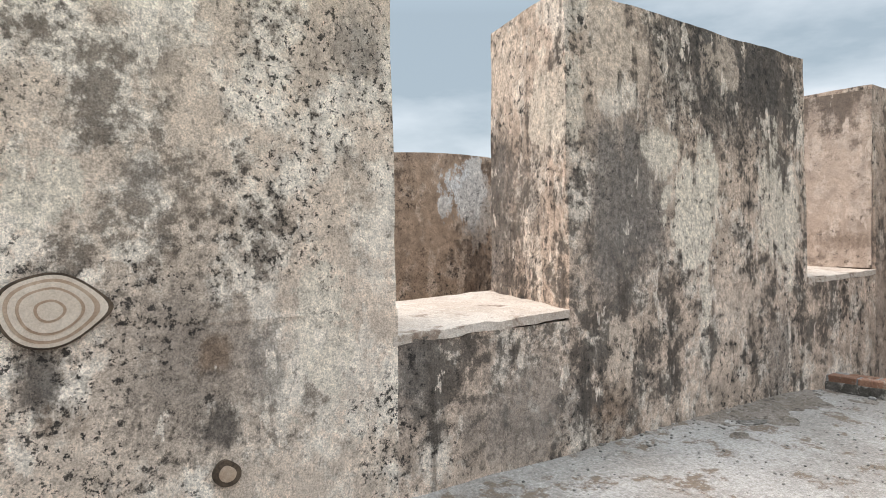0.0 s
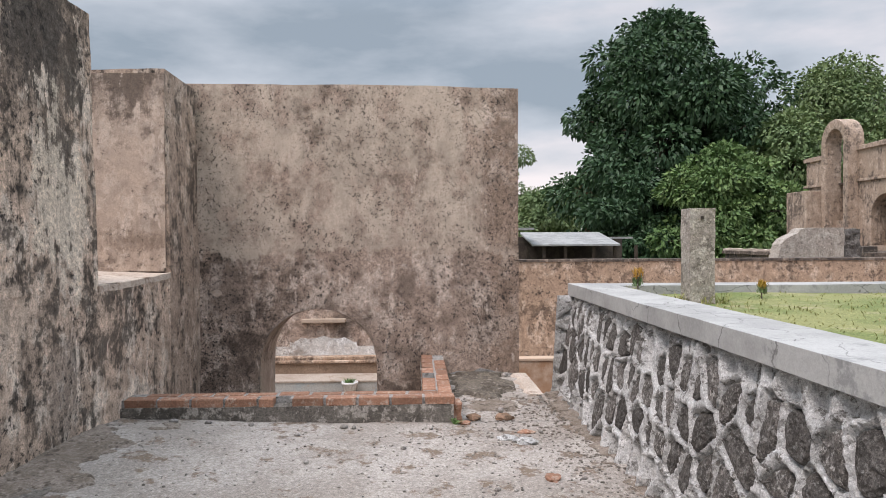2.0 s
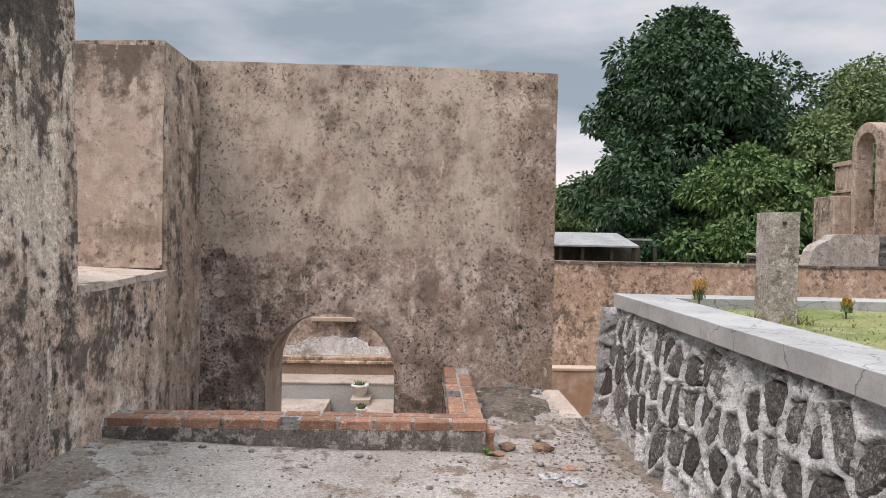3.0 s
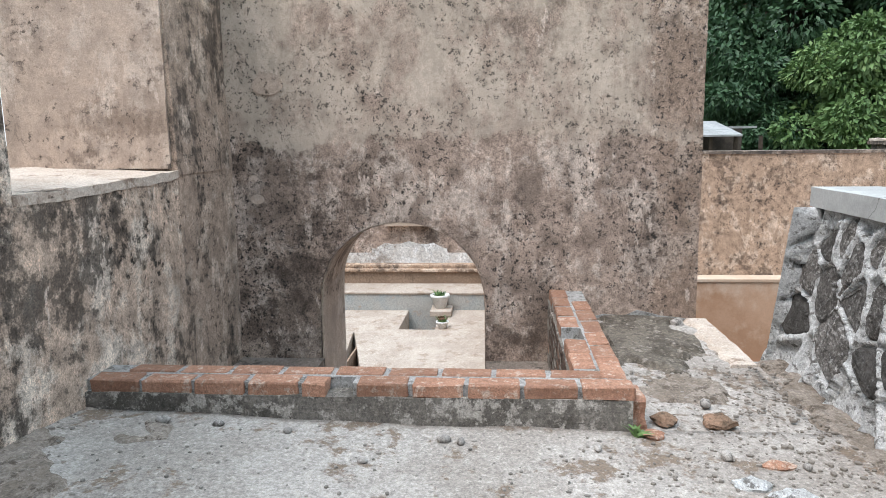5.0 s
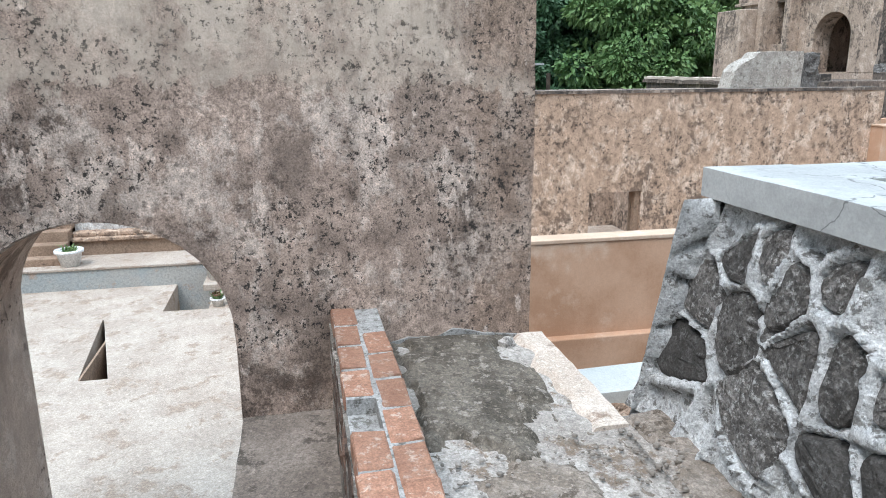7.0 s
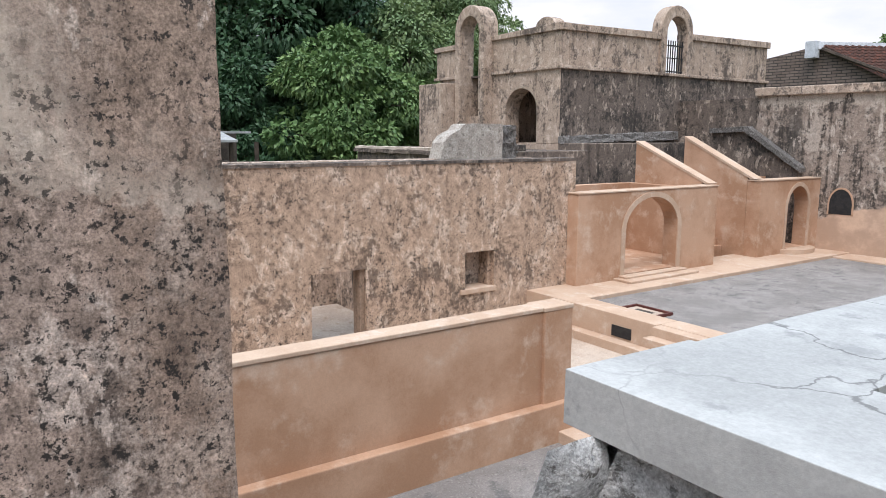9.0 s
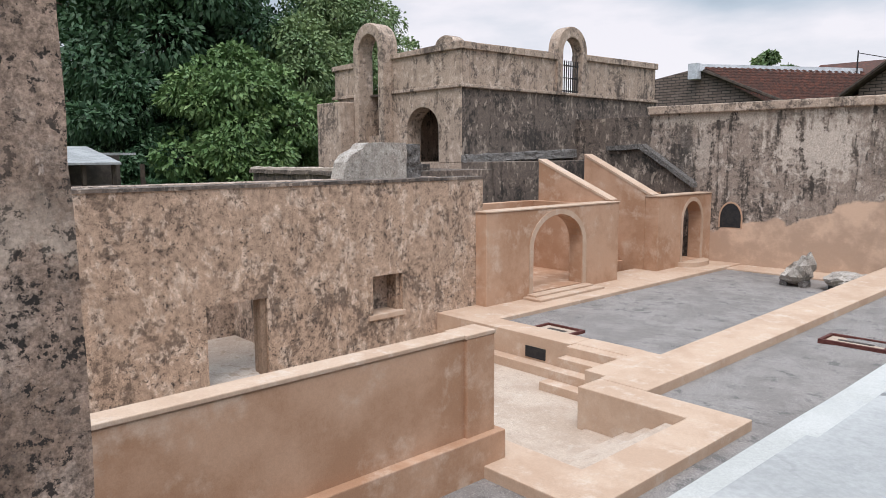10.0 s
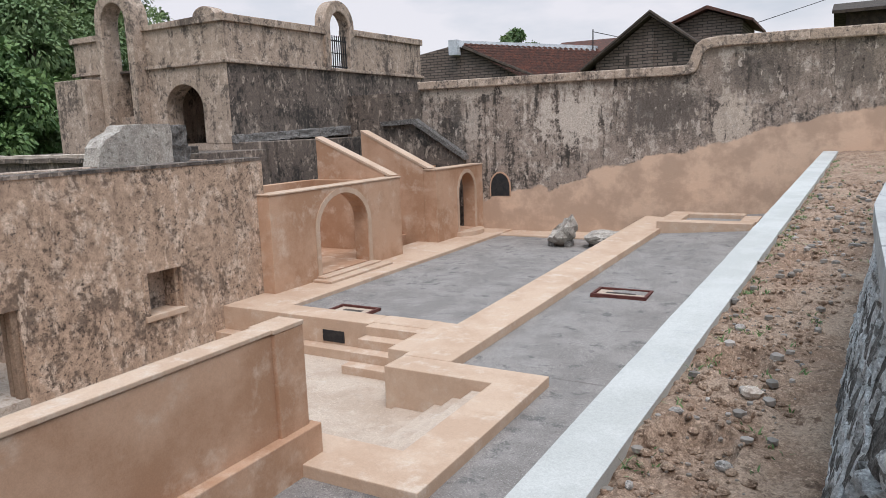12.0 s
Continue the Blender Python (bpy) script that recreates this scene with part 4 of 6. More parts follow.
structure("pool_bed", boxes((12.85, 16.4, -20.2, -10.35, -2.5, -1.88)), M_GRAVEL, "grey sand bed of the drained court pool", "ground")

# low screen wall
structure("screen_wall", boxes((12.10, 12.32, -5.45, 0.3, -2.5, -0.47)), M_PEACH, "low peach rendered screen wall", "wall", bevel=0.012)
structure("screen_wall_coping", boxes((12.085, 12.335, -5.33, 0.3, -0.472, -0.43), (12.05, 12.37, -5.73, -5.31, -0.472, -0.428)), M_PEACHTOP, "pale top of the screen wall", "trim", bevel=0.008)
structure("screen_wall_pier", boxes((12.055, 12.36, -5.72, -5.32, -2.5, -0.47)), M_PEACH, "square end pier of the screen wall", "wall", bevel=0.012)
structure("screen_wall_plinth", boxes((11.97, 12.101, -5.80, 0.3, -2.5, -1.49), (12.1, 12.365, -5.80, -5.72, -2.5, -1.49)), M_PEACH, "stepped plinth of the screen wall", "trim", bevel=0.012)

# landing with steps down to the sunken yard
bm = bmesh.new()
slab(bm, [(10.68, -5.48), (12.45, -5.48), (12.45, -6.15), (11.25, -6.15), (11.25, -8.22), (12.86, -8.22), (12.86, -8.72), (10.68, -8.72)], (0, 0, -2.5), (1, 0, 0), (0, 1, 0), (0, 0, 2.5 + Z))
structure("landing", bm, M_PEACHTOP, "peach rendered landing round a small stair", "floor", bevel=0.012)
stair("landing_steps", "four shallow cream steps down to the yard", [(11.25 + 0.28 * i, 11.53 + 0.28 * i + (0.35 if i == 3 else 0), -8.22, -6.15, -2.5, Z - 0.14 * (i + 1)) for i in range(4)], M_CREAM)
bm = bmesh.new()
hexa(bm, [(12.10, -8.72, -2.5), (12.86, -8.72, -2.5), (12.30, -20.6, -2.5), (11.42, -20.3, -2.5)], [(12.10, -8.72, -1.79), (12.86, -8.72, -1.79), (12.30, -20.6, -1.27), (11.42, -20.3, -1.27)])
structure("path", bm, M_PEACHTOP, "long pale peach wall-walk between two sand beds", "path", bevel=0.015)
structure("court_terrace", boxes((14.28, 18.0, -10.45, -9.9, -2.5, Z), (12.86, 13.25, -10.45, -8.9, -2.5, Z - 0.001), (13.25, 14.28, -10.45, -10.02, -2.5, Z - 0.001), (16.38, 18.0, -20.6, -10.45, -2.5, Z - 0.002), (13.0, 16.4, -20.9, -19.7, -2.5, Z - 0.04)), M_PEACHTOP, "pale peach pavement round the court pool", "pavement", bevel=0.012)
stair("court_steps", "four rendered peach steps up to the court", [(13.25, 14.28, -9.33 - 0.23 * i - (0.5 if i == 3 else 0.25), -9.10 - 0.23 * i, -2.5, -2.4 + 0.15 * (i + 0.9)) for i in range(4)], M_PEACHTOP)
structure("yard_plinth", boxes((14.3, 17.6, -9.9, -9.65, -2.5, -2.24)), M_PEACHTOP, "low ledge at the foot of the court terrace", "trim", bevel=0.01)
# no hole is cut: a black plate paints the drain's shade
structure("drain_shade_plate", boxes((14.80, 15.25, -9.91, -9.885, -2.20, -2.0)), M_IRON_SHADE, "small black plate painting the shade of a drain opening", "opening")

# ---- ruined room wall with a doorway and a window ----
X = 17.6
bm = boxes((X, X + 0.45, -5.10, 0.8, -2.5, 0.85), (X, X + 0.45, -6.15, -5.10, -0.97, 0.85), (X, X + 0.45, -8.22, -6.15, -2.5, 0.85),
           (X, X + 0.45, -9.02, -8.22, -2.5, -1.62), (X, X + 0.45, -9.02, -8.22, -0.88, 0.85), (X, X + 0.45, -11.2, -9.02, -2.5, 0.84))
bmesh.ops.remove_doubles(bm, verts=bm.verts, dist=0.001)
structure("ruin_wall", bm, M_OLD, "mottled brown old plaster wall of a roofless room", "wall")
structure("ruin_wall_top", rough_up(boxes((X - 0.02, X + 0.47, -11.22, 0.8, 0.845, 0.90)), 0.4, 0.01, 2), M_DARK, "dark weathered wall top", "trim")
# darker plaster here paints in the shade of the room
structure("ruin_inner_wall", boxes((X + 0.45, 20.5, -7.2, -6.95, -2.4, 0.55), (20.5, 20.95, -12.5, 0.8, -2.5, 0.82), (X + 0.45, 20.5, -11.2, -10.9, -2.5, 0.8)), M_GRIMY_SHADED, "inner walls of the roofless room, their shade put into darker plaster", "wall", bevel=0.02)
structure("ruin_floor", boxes((X + 0.01, 20.5, -10.9, 0.5, -2.49, -2.28)), M_YARD, "worn pale floor of the roofless room", "floor")
door = thing("door_1", (X + 0.2, -6.1, -2.28), "open brown timber door frame in the old wall", "door", kind="structure")
part("door_frame", boxes((X + 0.06, X + 0.20, -6.149, -6.05, -2.28, -0.98), (X + 0.25, X + 0.36, -6.149, -6.07, -2.28, -0.98)), M_BROWN, door, bevel=0.008)
win = thing("window_1", (X + 0.2, -8.6, -1.6), "deep unglazed window with a rendered frame", "window", kind="structure")
part("window_frame", boxes((X - 0.02, X + 0.44, -8.30, -8.215, -1.62, -0.88), (X + 0.1, X + 0.44, -9.019, -8.94, -1.62, -0.88)), M_OLD, win, bevel=0.01)
part("window_sill", boxes((X - 0.04, X + 0.46, -9.06, -8.20, -1.70, -1.60)), M_PEACHTOP, win, bevel=0.01)
# added board; its darker plaster paints the shade deep in the window
part("pane_board", boxes((X + 0.40, X + 0.44, -8.94, -8.30, -1.60, -0.88)), M_GRIMY_SHADED, win)

# ---- arched peach walls beside the court stair ----
bm = bmesh.new()
wall_with_arch(bm, -15.76, -11.0, Z - 0.6, 0.15, arch(-13.38, 0.90, Z - 0.6, -0.72, 0.0), (17.3, 0, 0), (0, 1, 0), (0.4, 0, 0))
a1 = structure("arch_wall_1", bm, M_PEACH, "peach rendered wall with a round arch", "wall", bevel=0.012)
bm = bmesh.new()
ring = arch(-13.38, 1.03, Z, -0.72, 0.12) + arch(-13.38, 0.90, Z, -0.72, 0.0)[::-1]
slab(bm, ring, (17.282, 0, 0), (0, 1, 0), (0, 0, 1), (0.03, 0, 0))
structure("arch_surround_1", bm, M_PEACHTOP, "raised pale surround of the arch", "trim")
structure("arch_wall_coping_1", boxes((17.28, 17.72, -15.78, -10.98, 0.15, 0.18)), M_PEACHTOP, "pale top of the arched wall", "trim", bevel=0.006)
structure("arch_step_1", boxes((16.80, 17.3, -14.5, -12.15, Z, Z + 0.05), (17.05, 17.3, -14.4, -12.3, Z + 0.05, Z + 0.09)), M_PEACHTOP, "two shallow steps before the arch", "stairs", bevel=0.008)
structure("arch_room_1", boxes((17.7, 20.0, -15.68, -15.4, -2.4, 0.1), (19.8, 20.1, -15.4, -11.2, -2.4, 0.1), (17.7, 20.0, -11.3, -11.0, -2.4, 0.1), (17.33, 19.9, -15.5, -11.2, -2.4, Z + 0.10)), M_PEACH, "peach rendered chamber behind the arch", "wall")
bm = bmesh.new()
wall_with_arch(bm, -20.5, -17.6, Z - 0.6, 0.2, arch(-19.42, 0.52, Z - 0.6, -0.55, 0.02), (17.3, 0, 0), (0, 1, 0), (0.4, 0, 0))
structure("arch_wall_2", bm, M_PEACH, "peach rendered wall with a narrow arched doorway", "wall", bevel=0.012)
bm = bmesh.new()
ring = arch(-19.42, 0.62, Z, -0.55, 0.13) + arch(-19.42, 0.52, Z, -0.55, 0.02)[::-1]
slab(bm, ring, (17.283, 0, 0), (0, 1, 0), (0, 0, 1), (0.03, 0, 0))
structure("arch_surround_2", bm, M_PEACHTOP, "raised pale surround of the doorway", "trim")
structure("arch_wall_coping_2", boxes((17.28, 17.72, -20.5, -17.58, 0.2, 0.235)), M_PEACHTOP, "pale top of the arched wall", "trim", bevel=0.006)
bm = bmesh.new()
slab(bm, [(17.3 - 0.42 * math.sin(t), -19.42 + 0.72 * math.cos(t)) for t in (math.pi * k / 12 for k in range(13))], (0, 0, Z), (1, 0, 0), (0, 1, 0), (0, 0, 0.12))
structure("arch_step_2", bm, M_PEACHTOP, "round doorstep before the arched doorway", "stairs")
structure("arch_room_2", boxes((18.7, 18.9, -20.4, -17.96, -2.4, 0.2), (17.33, 18.7, -20.4, -17.96, -2.4, Z + 0.12)), M_PEACH, "shaded chamber behind the doorway", "wall")
for i, (y0, y1, x1, z0, z1) in enumerate(((-15.98, -15.68, 19.85, 0.15, 1.17), (-17.95, -17.6, 19.75, 0.2, 1.30))):
    bm = bmesh.new()
    slab(bm, [(17.705, -2.4), (x1, -2.4), (x1, z1), (17.705, z0 + 0.085)], (0, y0, 0), (1, 0, 0), (0, 0, 1), (0, y1 - y0, 0))
    structure("stair_cheek_%d" % (i + 1), bm, M_PEACH, "sloping peach rendered stair cheek wall", "wall", bevel=0.012)
    bm = bmesh.new()
    slab(bm, [(17.6, z0 + 0.04), (x1, z1), (x1, z1 + 0.06), (17.5, z0 + 0.06)], (0, y0 - 0.015, 0), (1, 0, 0), (0, 0, 1), (0, y1 - y0 + 0.03, 0))
    structure("stair_coping_%d" % (i + 1), bm, M_PEACHTOP, "pale coping of the stair cheek", "trim")
stair("court_stair", "rendered stair rising to the tower terrace", [(18.35 + 0.16 * i, 20.0, -17.6, -15.98, -2.4, Z + 0.19 * (i + 1)) for i in range(10)], M_PEACH)

# ---- tower building ----
tower = thing("tower_building", (22.2, -15, -2.5), "old two-storey plaster building with round arches, blackened on one side", "building")
part("base", boxes((22.2, 28.6, -15.6, -15.0, -2.5, 1.12)), M_TOWER, tower)
bm = bmesh.new()
wall_with_arch(bm, 22.2, 25.62, 1.12, 3.32, arch(23.93, 0.74, 1.12, 2.12, 2.80), (0, -15.0, 0), (1, 0, 0), (0, -0.6, 0))
part("wall", bm, M_TOWER, tower, bevel=0.02)
box_bm = boxes((26.68, 28.4, -15.6, -15.0, 1.12, 3.32), (25.62, 26.68, -15.6, -15.0, 1.12, 2.0))
part("gate_wall", rough_up(box_bm, 0.3, 0.012, 3), M_TOWER, tower, "flaking plaster beside the gate")
part("side_wall", boxes((22.199, 22.8, -25.4, -15.02, -2.5, 3.30)), M_DARK, tower, "blackened plaster side wall", bevel=0.02)
part("room", boxes((22.8, 27, -17.6, -17.2, -2.5, 3.3), (22.8, 25.4, -17.2, -15.6, 1.0, 1.14), (25.2, 25.5, -17.2, -15.6, 1.1, 3.3)), M_TOWER, tower)
part("roof", boxes((22.3, 28.4, -25.3, -15.1, 3.28, 3.34)), M_DARK, tower)
part("cornice", boxes((22.12, 25.35, -15.02, -14.92, 3.28, 3.38), (26.95, 28.7, -15.02, -14.92, 3.28, 3.38), (22.11, 22.22, -25.4, -14.92, 3.28, 3.38)), M_TOWER, tower, "projecting moulding", bevel=0.02)
part("parapet", boxes((22.2, 25.45, -15.35, -15.0, 3.34, 4.4), (26.95, 28.6, -15.35, -15.0, 3.34, 4.3)), M_TOWER, tower, bevel=0.02)
part("side_parapet", boxes((22.2, 22.55, -19.35, -15.36, 3.34, 4.4), (22.2, 22.55, -25.3, -20.65, 3.34, 4.6)), M_TOWER, tower, bevel=0.02)
bm = bmesh.new()
for a, b in ((22.15, 25.45), (26.95, 28.68)):
    slab(bm, [(a, 4.36 if a < 24 else 4.26), (b, 4.36 if a < 24 else 4.26), (b, 4.50 if a < 24 else 4.42), (a, 4.58 if a < 24 else 4.44)], (0, -15.42, 0), (1, 0, 0), (0, 0, 1), (0, 0.5, 0))
for a, b, up in ((-19.35, -14.945, 0.0), (-25.36, -20.65, 0.13)):
    slab(bm, [(a, 4.40 + up), (b, 4.36 + up), (b, 4.56 + up), (a, 4.62 + up)], (22.12, 0, 0), (0, 1, 0), (0, 0, 1), (0.5, 0, 0))
slab(bm, [(22.85 + 0.42 * math.cos(t), 4.5 + 0.30 * math.sin(t)) for t in (math.pi * k / 10 for k in range(11))], (0, -15.4, 0), (1, 0, 0), (0, 0, 1), (0, 0.44, 0))
part("coping", bm, M_TOWER, tower, "worn rounded coping", bevel=0.02)
bm = bmesh.new()
slab(bm, arch(26.15, 0.80, 1.0, 4.75, 5.55) + arch(26.15, 0.52, 1.0, 4.65, 5.20)[::-1], (0, -15.22, 0), (1, 0, 0), (0, 0, 1), (0, 0.60, 0))
part("gate_arch", bm, M_TOWER, tower, "tall free-standing round arch", bevel=0.03)
bm = bmesh.new()
slab(bm, arch(-20.05, 0.78, 3.3, 4.75, 5.52) + arch(-20.05, 0.50, 3.3, 4.65, 5.17)[::-1], (22.1, 0, 0), (0, 1, 0), (0, 0, 1), (0.42, 0, 0))
part("roof_arch", bm, M_TOWER, tower, "round arch standing on the roof edge", bevel=0.03)
gate = part("railing", boxes((22.2, 22.24, -20.5, -19.6, 3.42, 3.46), (22.2, 22.24, -20.5, -19.6, 4.24, 4.28), (22.2, 22.24, -20.5, -19.6, 3.85, 3.88)), M_IRON_SHADE, tower, "black iron gate rail")
for k in range(8):
    part("bar", boxes((22.205, 22.235, -20.46 + 0.115 * k, -20.435 + 0.115 * k, 3.34, 4.42)), M_IRON_SHADE, gate)
part("gate_pier", boxes((26.95, 28.5, -15.0, -14.4, -2.5, 1.3), (25.3, 25.9, -15.0, -14.3, -2.5, 1.45), (27.0, 28.4, -14.7, -14.1, -2.5, 3.1)), M_TOWER, tower, bevel=0.03)
part("gate_cap", boxes((26.85, 28.6, -15.0, -14.35, 1.3, 1.42), (25.2, 26.0, -15.0, -14.2, 1.45, 1.57)), M_TOWER, tower, bevel=0.03)
part("gate_steps", boxes(*[(25.75, 26.65, -15.2 - 0.26 * i, -14.9 - 0.26 * i, -2.5, 1.25 + 0.18 * i) for i in range(5)]), M_TOWER, tower)
part("ledge", rough_up(hexa(bmesh.new(), [(21.95, -20.2, 1.24), (22.2, -20.2, 1.24), (22.2, -15.0, 1.13), (21.95, -15.0, 1.13)], [(21.98, -20.2, 1.52), (22.2, -20.2, 1.52), (22.2, -15.0, 1.34), (21.98, -15.0, 1.34)]), 0.12, 0.04, 6), M_STONE, tower, "rough broken stone ledge")
structure("tower_terrace", boxes((20.96, 30, -15.0, -12.6, -2.5, 0.95), (20.96, 22.2, -20.2, -15.0, -2.5, 1.15), (21.3, 22.3, -13.0, -12.6, 0.95, 1.12)), M_DARK, "dark plaster terrace below the building", "terrace", bevel=0.02)
stub = thing("broken_wall_stub", (20.7, -10.8, 0.82), "grey broken concrete wall stub standing on the wall top", "wall stub")
bm = bmesh.new()
slab(bm, [(-9.66, 0.80), (-11.5, 0.80), (-11.5, 1.645), (-10.40, 1.63), (-10.30, 1.60), (-10.22, 1.50), (-10.05, 1.43), (-9.88, 1.34), (-9.76, 1.19)], (20.45, 0, 0), (0, 1, 0), (0, 0, 1), (0.5, 0, 0))
part("body", rough_up(bm, 0.2, 0.015, 4), M_ROCK, stub)
bm = boxes((20.5, 20.94, -12.0, -11.49, 0.80, 1.60))
part("broken_end", rough_up(bm, 0.08, 0.05, 7), M_STONE, stub, "rough dark rubble end")
dry = thing("low_rubble_wall", (24, -12.3, 0.6), "low dark rubble wall beside the building", "wall")
part("course", rough_up(boxes((22.3, 29.5, -12.6, -12.2, -2.5, 0.78)), 0.25, 0.04, 4), M_DARK, dry)
part("cap", rough_up(boxes((22.2, 29.6, -12.7, -12.1, 0.78, 0.90)), 0.25, 0.03, 4), M_DARK, dry)
part("cap", rough_up(boxes((22.6, 29.6, -12.6, -12.15, 0.90, 0.98)), 0.25, 0.03, 4), M_SILL, dry)

# ---- boundary wall ----
def bound(x):
    return -20.5 - 0.1 * (17.3 - x)


U = Vector((1, 0.1, 0))
bm = bmesh.new()
top = [(19.3, 2.55), (11.28, 2.55), (11.12, 2.63), (11.03, 2.83), (10.96, 3.08), (10.8, 3.19), (10.5, 3.23), (-2.0, 3.23)]
hole = arch(16.72, 0.30, -0.78, -0.5, -0.08, 10)
slab(bm, [(19.3, -2.5)] + top + [(-2.0, -2.5)], (0, bound(0), 0), U, (0, 0, 1), (0.05, -0.5, 0))
structure("boundary_wall", bm, M_BOUND, "long blackened plaster boundary wall with a newer peach lower part", "wall")
bm = bmesh.new()
t_in = [(a, b - 0.02) for a, b in top]
t_out = [(19.35, 2.78), (11.38, 2.78), (11.31, 2.88), (11.23, 3.08), (11.15, 3.30), (10.97, 3.43), (10.6, 3.48), (-2.0, 3.48)]
slab(bm, t_in + t_out[::-1], (0, bound(0) + 0.13, 0), U, (0, 0, 1), (0.05, -0.72, 0))
structure("boundary_coping", bm, M_TOWER, "heavy plaster coping sweeping up in a curve", "trim", bevel=0.03)
# black plate on the uncut wall, painted as the arched hole's shade
bm = bmesh.new()
slab(bm, hole, (0, bound(0) + 0.012, 0), U, (0, 0, 1), (0, -0.02, 0))
structure("drain_arch_shade", bm, M_IRON_SHADE, "black arched plate painting the shade of an opening in the boundary wall", "opening")
bm = bmesh.new()
slab(bm, arch(16.72, 0.335, -0.80, -0.5, -0.03, 10) + hole[::-1], (0, bound(0) + 0.03, 0), U, (0, 0, 1), (0, -0.05, 0))
structure("drain_arch_surround", bm, M_PEACH, "peach rim of the arched opening", "trim")
structure("boundary_return", boxes((19.3, 22.3, -25.6, -20.4, -2.5, 2.5)), M_DARK, "dark return of the boundary wall", "wall")
bm = bmesh.new()
slab(bm, [(20.6, -2.4), (20.6, 1.45), (19.4, 1.50), (17.8, 0.42), (17.72, 0.38), (17.72, -2.4)], (0, -20.25, 0), (1, 0, 0), (0, 0, 1), (0, 0.2, 0))
structure("dark_stair_cheek", bm, M_DARK, "black weathered sloping stair wall", "wall")
bm = bmesh.new()
slab(bm, [(20.6, 1.45), (20.6, 1.60), (19.35, 1.66), (17.6, 0.50), (17.6, 0.36), (19.4, 1.50)], (0, -20.2, 0), (1, 0, 0), (0, 0, 1), (0, 0.3, 0))
structure("dark_stair_coping", rough_up(bm, 0.15, 0.015, 6), M_STONE, "rough grey stone coping of the black stair wall", "trim")

# ring basin near the boundary wall
bm = boxes((9.35, 11.6, -19.2, -18.75, -2.5, -1.16), (9.3, 9.7, -20.3, -19.2, -2.5, -1.161), (11.1, 11.6, -20.9, -19.2, -2.5, -1.162), (9.7, 11.1, -20.7, -20.3, -2.5, -1.15))
structure("basin_ring", bm, M_PEACHTOP, "pale peach rim of a small basin", "basin", bevel=0.012)
structure("basin_bed", boxes((9.7, 11.1, -20.3, -19.2, -2.5, -1.25)), M_GRAVEL, "grey sand in the small basin", "ground")

# ---- white kerb and planting bed ----
def kerb_edge(y):
    k = (-1.3 - y) / 20
    return 8.955 - 0.955 * k, -0.42 + 0.86 * k


(xa, za), (xb, zb) = kerb_edge(-1.28), kerb_edge(-21.2)
bm = bmesh.new()
hexa(bm, [(xa - 0.33, -1.28, za - 0.2), (xb - 0.33, -21.2, zb - 0.2), (xb, -21.2, -2.5), (xa, -1.28, -2.5)], [(xa - 0.33, -1.28, za), (xb - 0.33, -21.2, zb), (xb, -21.2, zb), (xa, -1.28, za)])
structure("white_kerb", rough_up(bm, 0.5, 0.005, 2), M_KERB, "long pale grey cement kerb on a retaining wall", "kerb")
PITS = [(8.12, -3.0), (8.2, -4.2), (8.15, -5.5), (8.0, -7.0), (7.9, -8.8), (7.8, -10.8), (7.7, -13.0)]


def bed_height(x, y):
    z = kerb_edge(y)[1] - 0.035 + 0.05 * noise.noise(Vector((x * 1.6, y * 1.6, 5))) + 0.045 * noise.noise(Vector((x * 6, y * 6, 1))) + 0.02 * noise.noise(Vector((x * 17, y * 17, 1)))
    z -= 0.04 * max(0, 1 - (kerb_edge(y)[0] - 0.33 - x) / 0.12)
    for px, py in PITS:
        d = math.hypot((x - px) / 0.24, (y - py) / 0.26)
        z += -0.20 * max(1 - d, 0) ** 0.6 if d < 1 else 0.05 * max(1.7 - d, 0)
    return z


bm = bmesh.new()
rows = []
for j in range(330):
    y = -0.93 - (20.6 * (j / 329) ** 1.5)
    x0, x1 = 7.45 - 0.10 * max(-4.0 - y, 0), kerb_edge(y)[0] - 0.30
    rows.append([bm.verts.new((x0 + (x1 - x0) * i / 44, y, bed_height(x0 + (x1 - x0) * i / 44, y))) for i in range(45)])
for r0, r1 in zip(rows, rows[1:]):
    for i in range(44):
        bm.faces.new((r0[i], r1[i], r1[i + 1], r0[i + 1]))
structure("planting_bed", bm, M_DIRT, "freshly dug brown soil bed with planting holes", "soil", smooth=True)

# ---- lower yard seen through the low arch ----
bm = boxes((8.92, 12.92, 0.36, 6.5, -2.5, -1.9), (14.9, 16.4, 0.36, 1.5, -2.5, -1.9), (14.9, 15.1, 1.5, 2.1, -2.5, -1.9), (14.9, 16.4, 2.1, 6.5, -2.5, -1.9), (6.84, 8.92, 0.5, 1.62, -2.5, -1.92))
slab(bm, [(12.92, 0.36), (14.9, 0.36), (14.9, 2.80), (12.92, 2.30)], (0, 0, -2.5), (1, 0, 0), (0, 1, 0), (0, 0, 0.6))
slab(bm, [(12.92, 2.60), (14.9, 2.82), (14.9, 6.5), (12.92, 6.5)], (0, 0, -2.5), (1, 0, 0), (0, 1, 0), (0, 0, 0.6))
structure("yard_floor", bm, M_YARD, "smooth worn cream floor of the lower yard", "floor")
# brown strip paints the slot's shaded side; the slot itself renders too bright
structure("yard_slot_shade", boxes((12.92, 14.9, 2.585, 2.61, -2.5, -1.905)), M_BROWN, "brown strip painting the shade on the floor slot's side", "wall")
structure("yard_border", boxes((8.95, 16.4, 0.36, 1.28, -1.9, -1.885)), M_YARD, "raised pale border of the yard floor", "floor", bevel=0.005)
